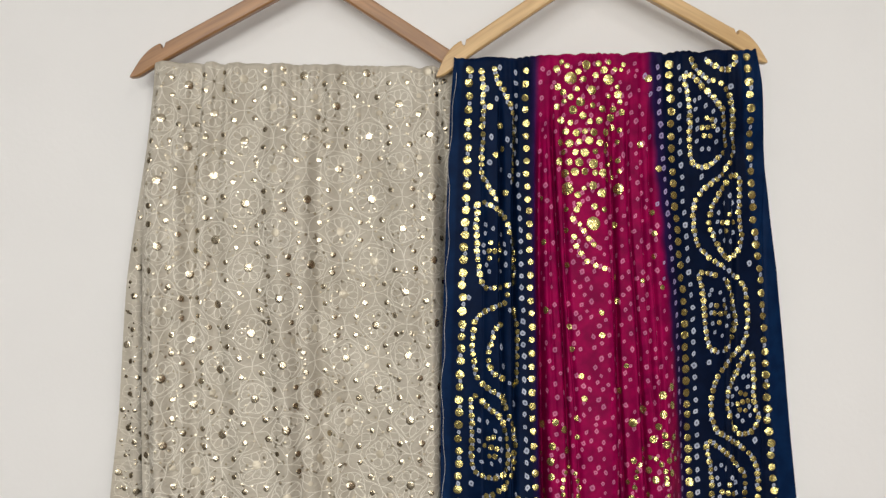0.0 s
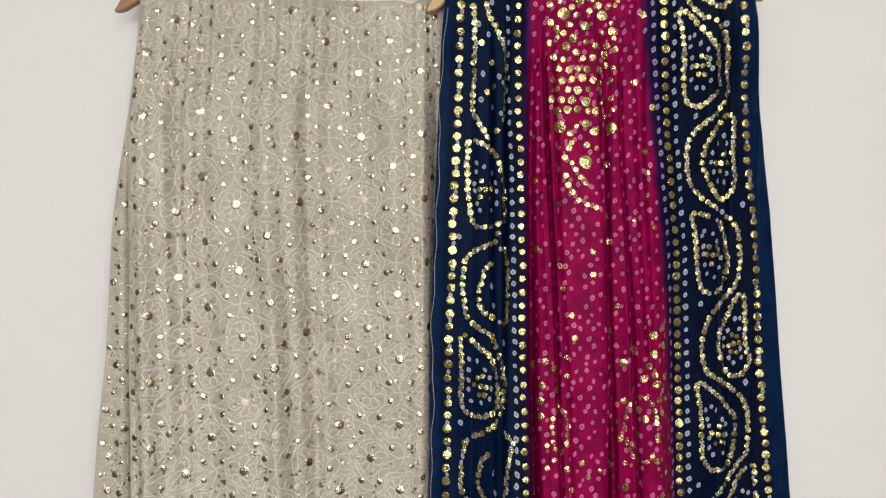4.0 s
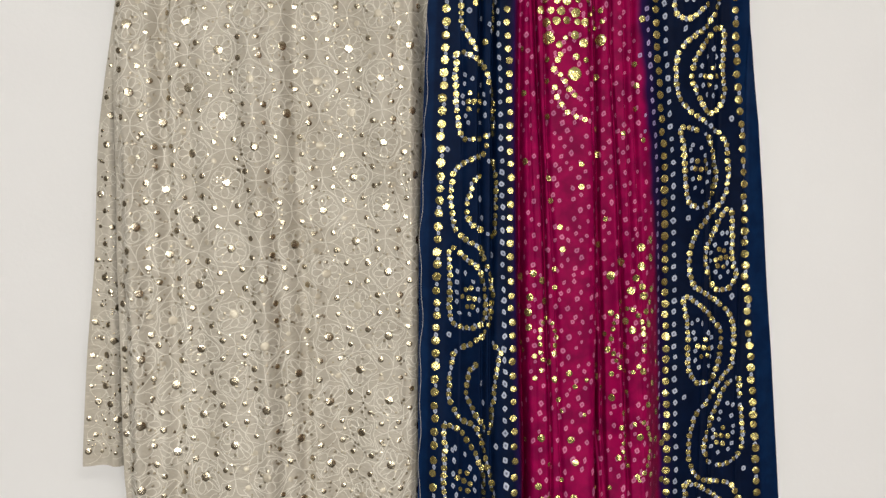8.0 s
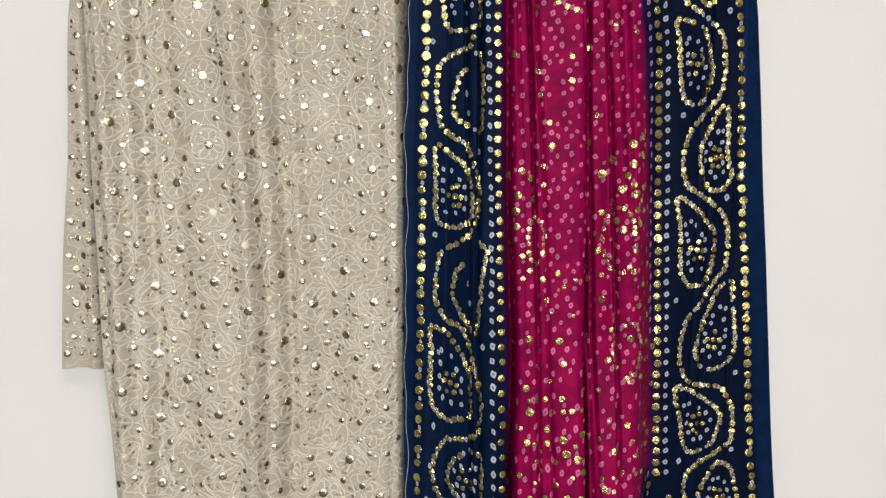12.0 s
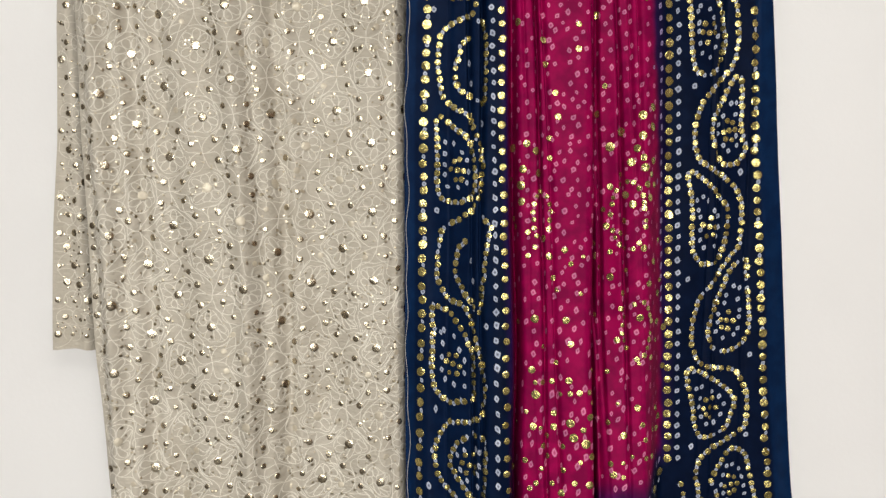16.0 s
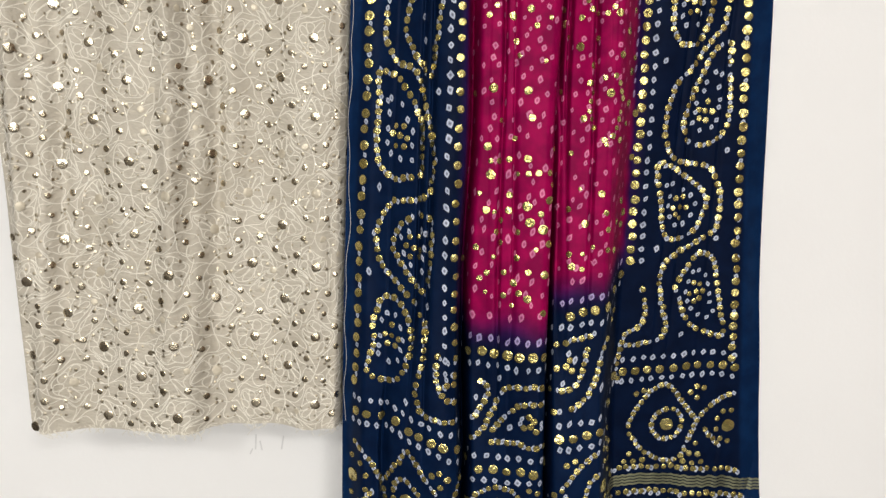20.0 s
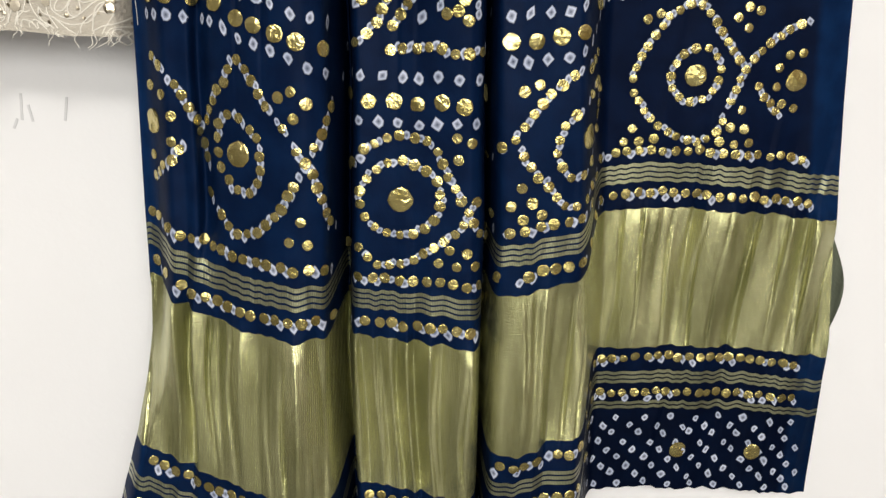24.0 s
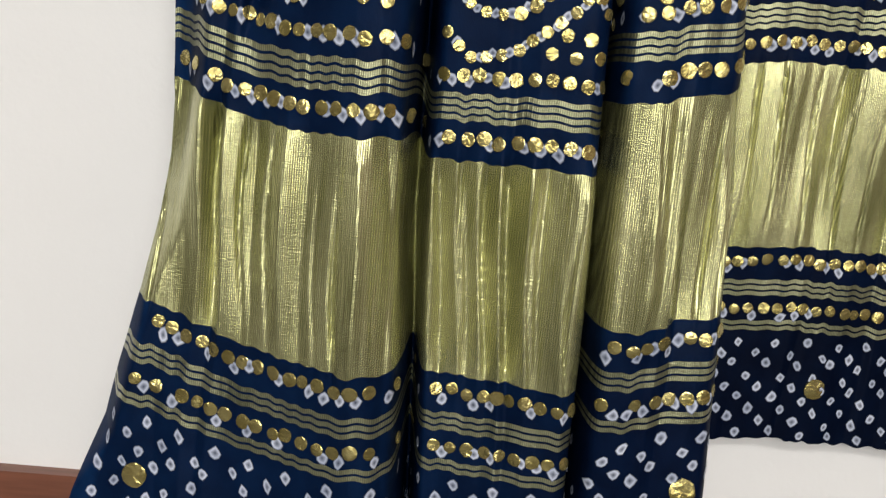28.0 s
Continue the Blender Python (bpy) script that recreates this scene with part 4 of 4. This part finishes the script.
drop([(0.400, 1.541), (0.411, 1.546), (0.417, 1.536), (0.417, 1.487), (0.420, 1.463), (0.415, 1.446), (0.403, 1.435), (0.393, 1.440), (0.373, 1.474), (0.372, 1.493), (0.380, 1.511)], (0.399, 1.483))
drop([(0.356, 1.413), (0.361, 1.397), (0.367, 1.343), (0.369, 1.324), (0.374, 1.312), (0.387, 1.308), (0.401, 1.314), (0.411, 1.340), (0.411, 1.358), (0.399, 1.402), (0.381, 1.412), (0.368, 1.416)], (0.389, 1.360))
drop([(0.419, 1.292), (0.426, 1.302), (0.432, 1.305), (0.437, 1.296), (0.439, 1.237), (0.445, 1.214), (0.438, 1.197), (0.424, 1.191), (0.412, 1.195), (0.399, 1.231), (0.402, 1.253)], (0.422, 1.236))
drop([(0.367, 1.181), (0.374, 1.141), (0.376, 1.085), (0.385, 1.064), (0.401, 1.060), (0.414, 1.068), (0.424, 1.114), (0.419, 1.141), (0.389, 1.172)], (0.399, 1.110))
drop([(0.448, 1.067), (0.435, 1.057), (0.426, 1.042), (0.404, 0.977), (0.405, 0.956), (0.413, 0.942), (0.429, 0.939), (0.444, 0.946), (0.456, 0.963), (0.458, 0.984), (0.453, 1.042), (0.453, 1.061)], (0.428, 0.982))
drop([(0.376, 0.917), (0.382, 0.872), (0.386, 0.848), (0.391, 0.828), (0.403, 0.820), (0.418, 0.823), (0.432, 0.837), (0.440, 0.860), (0.440, 0.875), (0.417, 0.897)], (0.408, 0.862))
drop([(0.436, 0.800), (0.446, 0.801), (0.458, 0.795), (0.470, 0.749), (0.483, 0.691), (0.472, 0.686), (0.455, 0.692), (0.436, 0.705), (0.418, 0.747), (0.416, 0.763)], (0.442, 0.750))
for x, q in ((0.395, 1.661), (0.360, 1.545), (0.431, 1.428), (0.371, 1.293), (0.440, 1.182), (0.371, 1.040), (0.461, 0.935), (0.384, 0.808), (0.459, 0.822), (0.428, 0.690)):
    white.append((x, q, 0.0048))

# the narrow border, gathered in folds
for piece in ([(0.086, 1.393), (0.083, 1.378), (0.067, 1.371), (0.047, 1.358), (0.041, 1.337), (0.040, 1.313), (0.044, 1.285), (0.054, 1.269), (0.081, 1.248), (0.093, 1.205), (0.094, 1.181), (0.083, 1.140), (0.055, 1.120)],
              [(0.055, 1.120), (0.044, 1.108), (0.038, 1.059), (0.043, 1.041), (0.053, 1.027), (0.077, 1.012), (0.096, 0.943), (0.097, 0.923), (0.088, 0.899), (0.051, 0.885), (0.035, 0.855), (0.035, 0.838), (0.041, 0.821), (0.061, 0.805)],
              [(0.061, 0.805), (0.083, 0.789), (0.094, 0.764), (0.090, 0.720), (0.086, 0.701), (0.087, 0.686), (0.095, 0.671), (0.110, 0.672), (0.134, 0.678)]):
    stroke(piece)
stroke([(0.052, 1.696), (0.055, 1.659), (0.054, 1.590), (0.053, 1.555), (0.075, 1.515)])
stroke([(0.069, 1.698), (0.076, 1.673), (0.086, 1.660), (0.096, 1.619), (0.092, 1.541)])
for x, q in ((0.064, 1.645), (0.069, 1.640), (0.072, 1.580), (0.082, 1.588), (0.078, 1.620), (0.085, 1.527)):
    gold.append((x, q, 0.0045))
for x, q in ((0.06, 1.668), (0.073, 1.655), (0.088, 1.600), (0.080, 1.560), (0.066, 1.605), (0.077, 1.695), (0.064, 1.57)):
    white.append((x, q, 0.0045))
drop([(0.051, 1.516), (0.046, 1.498), (0.045, 1.472), (0.049, 1.422), (0.055, 1.401), (0.068, 1.398), (0.083, 1.400), (0.094, 1.408), (0.094, 1.452), (0.082, 1.496)], (0.070, 1.448))
stroke([(0.082, 1.349), (0.071, 1.341), (0.061, 1.306), (0.066, 1.288), (0.087, 1.271), (0.096, 1.271), (0.099, 1.289), (0.099, 1.339), (0.097, 1.363), (0.090, 1.368)])
drop([(0.039, 1.253), (0.039, 1.212), (0.038, 1.173), (0.043, 1.153), (0.057, 1.147), (0.072, 1.149), (0.083, 1.157), (0.086, 1.181), (0.079, 1.220), (0.061, 1.238)], (0.064, 1.187))
stroke([(0.077, 1.103), (0.067, 1.091), (0.062, 1.070), (0.063, 1.053), (0.087, 1.016), (0.093, 1.025), (0.096, 1.057), (0.100, 1.098), (0.104, 1.116), (0.095, 1.129)])
drop([(0.034, 1.017), (0.031, 1.010), (0.033, 0.992), (0.031, 0.945), (0.034, 0.926), (0.044, 0.913), (0.056, 0.910), (0.074, 0.916), (0.084, 0.923), (0.081, 0.969), (0.059, 1.006)], (0.058, 0.953))
drop([(0.097, 0.877), (0.086, 0.881), (0.073, 0.876), (0.062, 0.866), (0.055, 0.850), (0.055, 0.839), (0.074, 0.818), (0.091, 0.805), (0.095, 0.810), (0.098, 0.847)], (0.078, 0.848))
drop([(0.053, 0.788), (0.064, 0.786), (0.075, 0.771), (0.078, 0.754), (0.076, 0.731), (0.068, 0.704), (0.055, 0.690), (0.029, 0.694), (0.035, 0.735), (0.033, 0.752), (0.042, 0.783)], (0.056, 0.744))
for x, q in ((0.035, 1.385), (0.094, 1.244), (0.038, 1.136), (0.099, 1.000), (0.036, 0.899), (0.096, 0.79), (0.027, 0.81), (0.075, 0.676), (0.079, 1.318), (0.081, 1.293), (0.080, 1.075), (0.083, 1.050)):
    white.append((x, q, 0.0046))

# the pink field: pale dots on a slanting grid
for k, q in enumerate(np.arange(1.695, PINK_END + 0.004, -0.0106)):
    v1, sr = float(n_v1(q)), float(n_dye(q))
    for x in np.arange(v1 + 0.008 + 0.0089 * (k % 2), sr - 0.004, 0.0178):
        if rng.random() < 0.9:
            white.append((x + rng.normal(0, 0.0022), q + rng.normal(0, 0.0022), 0.0038 * rng.uniform(0.75, 1.2)))
for x, q, r in [(0.173, 1.677, 0.0088), (0.225, 1.674, 0.0074), (0.202, 1.661, 0.0063), (0.187, 1.647, 0.0064), (0.177, 1.637, 0.0062), (0.191, 1.629, 0.0052), (0.170, 1.531, 0.0092), (0.204, 1.483, 0.0095),
                (0.243, 1.530, 0.0082), (0.206, 1.564, 0.0068), (0.217, 1.524, 0.0064), (0.205, 1.534, 0.0060), (0.194, 1.693, 0.0066), (0.230, 1.626, 0.0054), (0.239, 1.655, 0.0056)]:
    gold.append((x, q, r))
for x, q, r in [(0.271, 1.234, 0.0060), (0.257, 1.215, 0.0062), (0.294, 1.254, 0.0058), (0.308, 1.264, 0.0055), (0.308, 1.240, 0.0055), (0.294, 1.229, 0.0055), (0.143, 1.168, 0.0058), (0.145, 1.188, 0.0052),
                (0.258, 1.051, 0.0052), (0.160, 1.008, 0.0054), (0.162, 0.934, 0.0058), (0.204, 0.910, 0.0058), (0.208, 0.897, 0.0058), (0.223, 0.892, 0.0060)]:
    gold.append((x, q, r))
# the fan: close rows of middling dots
for k, q in enumerate(np.arange(1.622, 1.54, -0.0138)):
    for x in np.arange(0.160 + 0.0065 * (k % 2), 0.222, 0.0135):
        gold.append((x + rng.normal(0, 0.0012), q + rng.normal(0, 0.0012), rng.uniform(0.0040, 0.0062)))
placed = []


def scatter(x0, x1, q0, q1, count, r0, r1, gap):
    for n in range(count * 12):
        x, q, r = rng.uniform(x0, x1), rng.uniform(q0, q1), rng.uniform(r0, r1)
        if all((x - a) ** 2 + (q - b) ** 2 > (gap + 0.8 * (r + c)) ** 2 for a, b, c in placed):
            placed.append((x, q, r))
            gold.append((x, q, r))
            count -= 1
            if count == 0:
                return


placed += gold[-75:]
scatter(0.152, 0.222, 1.635, 1.70, 16, 0.0034, 0.0052, 0.003)
scatter(0.224, 0.246, 1.53, 1.70, 20, 0.003, 0.005, 0.002)
scatter(0.165, 0.222, 1.50, 1.545, 6, 0.0034, 0.005, 0.004)
scatter(0.132, 0.30, 1.25, 1.68, 24, 0.0034, 0.0052, 0.02)
scatter(0.132, 0.18, 1.08, 1.24, 15, 0.003, 0.0054, 0.003)
scatter(0.25, 0.315, 1.05, 1.22, 24, 0.0032, 0.0055, 0.004)
scatter(0.135, 0.34, 0.82, 1.1, 75, 0.0026, 0.005, 0.005)
scatter(0.15, 0.235, 0.83, 0.95, 20, 0.003, 0.0054, 0.003)
for line in ([(0.169, 1.507), (0.179, 1.506), (0.190, 1.511)], [(0.172, 1.493), (0.187, 1.480), (0.199, 1.460), (0.209, 1.452)], [(0.167, 1.479), (0.181, 1.452), (0.197, 1.432), (0.224, 1.420)]):
    stroke(line, 0.0125, 0.0040)
for cx, cq, w, h in [(0.278, 1.13, 0.04, 0.085), (0.29, 0.99, 0.035, 0.07), (0.168, 1.13, 0.02, 0.06)]:
    t = np.linspace(0, 2 * math.pi, 60)
    chain(cx + w / 2 * np.cos(t), cq + h / 2 * np.sin(t), 0.0105, 0.0034, 0.002)


# cross rows of the end border
def spaced(q, x0, x1, pitch):
    """Places across the cloth at even steps along its folds, not along the wall."""
    x = np.linspace(x0, x1, 400)
    gone = np.minimum(np.linalg.norm(np.diff(navy(x, 0 * x + q), axis=0), axis=1), 1.9 * np.diff(x))
    d = np.concatenate([[0], np.cumsum(gone)])
    return np.interp(np.arange(0, d[-1], pitch), d, x)


def row(q, x0, x1, pitch, r, into, jit=0.0007):
    for x in spaced(q, x0, x1, pitch):
        into.append((x + rng.normal(0, jit), q + rng.normal(0, jit), r * rng.uniform(0.9, 1.1)))


row(0.778, 0.148, 0.352, 0.0165, 0.0060, gold)
row(0.793, 0.142, 0.350, 0.0125, 0.0042, white)
row(0.765, 0.142, 0.345, 0.0125, 0.0042, white)
row(0.643, 0.016, 0.51, 0.0168, 0.0062, gold)
row(0.660, 0.012, 0.51, 0.0135, 0.0044, white)
row(0.630, 0.012, 0.51, 0.0135, 0.0044, white)


def cluster(cx, cq, count, reach):
    for n in range(count):
        a = n * 2.4
        gold.append((cx + reach * math.sqrt(n / count) * math.cos(a) * 0.8, cq + reach * math.sqrt(n / count) * math.sin(a), 0.0042))
    for n in range(4):
        white.append((cx + rng.uniform(-1.1, 1.1) * reach, cq + rng.uniform(-1.6, 1.6) * reach, 0.004))


# scrolls between the two cross rows
FINE = 0.0096, 0.0040
stroke([(0.107, 0.745), (0.114, 0.740), (0.125, 0.741), (0.136, 0.738)], *FINE)
stroke([(0.108, 0.736), (0.108, 0.723), (0.110, 0.713), (0.115, 0.703), (0.122, 0.699), (0.139, 0.693)], *FINE)
cluster(0.129, 0.716, 5, 0.011)
stroke([(0.157, 0.746), (0.167, 0.745), (0.171, 0.738), (0.171, 0.729), (0.164, 0.716), (0.155, 0.703)], *FINE)
stroke([(0.153, 0.678), (0.164, 0.689), (0.171, 0.697), (0.187, 0.735), (0.193, 0.742), (0.204, 0.745), (0.242, 0.746)], *FINE)
stroke([(0.177, 0.688), (0.197, 0.714), (0.208, 0.723), (0.218, 0.726), (0.242, 0.726)], *FINE)
stroke([(0.173, 0.677), (0.209, 0.679), (0.217, 0.676), (0.242, 0.677)], *FINE)
cluster(0.222, 0.701, 7, 0.012)
stroke([(0.250, 0.744), (0.267, 0.749), (0.281, 0.748), (0.292, 0.751)], *FINE)
stroke([(0.287, 0.739), (0.282, 0.721), (0.280, 0.709), (0.275, 0.701), (0.267, 0.698), (0.250, 0.697)], *FINE)
cluster(0.262, 0.722, 6, 0.011)
stroke([(0.252, 0.675), (0.261, 0.675), (0.282, 0.681), (0.296, 0.701), (0.304, 0.734), (0.313, 0.744), (0.330, 0.749)], *FINE)
stroke([(0.374, 0.757), (0.366, 0.749)], *FINE)
stroke([(0.375, 0.745), (0.378, 0.721), (0.374, 0.707), (0.366, 0.701), (0.356, 0.697), (0.351, 0.680), (0.348, 0.662), (0.350, 0.631)], *FINE)
for x, q in ((0.184, 0.752), (0.199, 0.697), (0.272, 0.727), (0.305, 0.694), (0.158, 0.727)):
    white.append((x, q, 0.0046))


def eye(cx, cq, rx, rq, upper, lower, spare, hw=0.046, hh=0.052, r=0.0042):
    """A lozenge of two crossing lines round a ring with a large dot, and loose dots beside the crossings."""
    stroke(upper, 0.0092, r)
    stroke(lower, 0.0092, r)
    a = np.linspace(0, 2 * math.pi, 50)
    chain(cx + rx * np.cos(a), cq + rq * np.sin(a), 0.0098, r, 0.0034)
    gold.append((cx, cq, 0.0100))
    for sx in spare:
        for dx, dq in [(0.62, 0.78), (0.84, 0.62), (0.80, 0.92), (1.02, 0.86), (0.95, -0.52), (0.78, -0.78), (1.05, -0.80), (0.62, -1.0), (0.9, -1.02), (1.18, -1.0)]:
            gold.append((cx + sx * hw * dx, cq + hh * dq, r * rng.uniform(0.95, 1.15)))


eye(0.080, 0.562, 0.0165, 0.0200, [(0.053, 0.568), (0.068, 0.595), (0.081, 0.615), (0.100, 0.595), (0.122, 0.576), (0.132, 0.562), (0.144, 0.527)],
    [(0.054, 0.535), (0.073, 0.518), (0.085, 0.519), (0.102, 0.530), (0.114, 0.546), (0.136, 0.591), (0.140, 0.611)], (1,))
eye(0.189, 0.573, 0.0285, 0.0300, [(0.154, 0.592), (0.161, 0.608), (0.170, 0.615), (0.187, 0.621), (0.200, 0.619), (0.211, 0.612), (0.228, 0.581), (0.250, 0.538)],
    [(0.158, 0.533), (0.166, 0.524), (0.176, 0.516), (0.188, 0.518), (0.206, 0.527), (0.230, 0.550), (0.243, 0.578)], (1,))
eye(0.316, 0.566, 0.0210, 0.0270, [(0.330, 0.606), (0.319, 0.613), (0.303, 0.618), (0.280, 0.598), (0.263, 0.572), (0.256, 0.555)],
    [(0.265, 0.578), (0.275, 0.558), (0.300, 0.522), (0.312, 0.516), (0.330, 0.516)], (-1,))
eye(0.423, 0.565, 0.0200, 0.0210, [(0.371, 0.560), (0.376, 0.579), (0.388, 0.600), (0.403, 0.616), (0.414, 0.620), (0.427, 0.613), (0.444, 0.589), (0.484, 0.546), (0.506, 0.530)],
    [(0.372, 0.558), (0.385, 0.537), (0.401, 0.522), (0.420, 0.514), (0.433, 0.513), (0.446, 0.521), (0.463, 0.567), (0.490, 0.594), (0.507, 0.606)], (-1, 1), 0.044)
stroke([(0.012, 0.604), (0.024, 0.596), (0.040, 0.580), (0.056, 0.548)], 0.0092, 0.0042)
stroke([(0.010, 0.528), (0.022, 0.538), (0.038, 0.556)], 0.0092, 0.0042)
for cx, cq in ((0.014, 0.563), (0.507, 0.562)):
    gold.append((cx, cq, 0.0100))
    for a in np.linspace(-1.7, 1.7, 6):
        d = 1 if cx < 0.1 else -1
        gold.append((cx + d * 0.0165 * math.cos(a), cq + 0.021 * math.sin(a), 0.0042))
ahead = []
for q, both, r in [(0.504, 0.002, 0.0044), (0.4685, 0.004, 0.0047), (0.3165, 0.005, 0.0047), (0.281, 0.005, 0.0047)]:
    a, e = float(n_left(q)) + (0.008 if q > 0.4 else 0.02), float(n_right(q)) - 0.026
    for x in spaced(q, a, e, 0.0104):
        ahead.append((x + rng.normal(0, 0.0006), q + rng.normal(0, 0.0007), r * rng.uniform(0.9, 1.1)))
        if rng.random() < 0.6:
            white.append((x + 0.004, q - both * rng.uniform(0.2, 1.3), 0.0043))
for k, q in enumerate(np.arange(0.256, 0.184, -0.0088)):
    a, e = float(n_left(q)) + 0.012, float(n_right(q)) - 0.014
    for x in spaced(q, a + 0.0125 * (k % 2), e, 0.025):
        white.append((x + rng.normal(0, 0.001), q + rng.normal(0, 0.001), 0.0043 * rng.uniform(0.85, 1.1)))
for x in (-0.004, 0.075, 0.105, 0.2, 0.325, 0.456, 0.529):
    gold.append((x, 0.222, 0.0090))


def inside_cloth(s):
    return n_left(s[1]) + 0.003 < s[0] < n_right(s[1]) - 0.003 and 0.183 < s[1] < N_TOP - 0.001


def thinned(spots):
    """Leaves out dots that would lie on one another."""
    kept, cells = [], {}
    for x, q, r in spots:
        key = (int(x // 0.02), int(q // 0.02))
        near = [o for i in (-1, 0, 1) for j in (-1, 0, 1) for o in cells.get((key[0] + i, key[1] + j), [])]
        if all((x - a) ** 2 + (q - b) ** 2 > (0.87 * (r + c)) ** 2 for a, b, c in near):
            kept.append((x, q, r))
            cells.setdefault(key, []).append((x, q, r))
    return kept


gold = [(x, q, r * (0.89 if q < 0.66 else 0.96)) for x, q, r in ahead + gold]
gold = thinned([g for g in gold if inside_cloth(g)])
white = [w for w in white if inside_cloth(w)]
lay_marks(navy, white, navy_cloth, n_white, n_ground)
lay_discs(navy, gold, navy_cloth, M_GOLD, 300, 0.1, face=0.3)
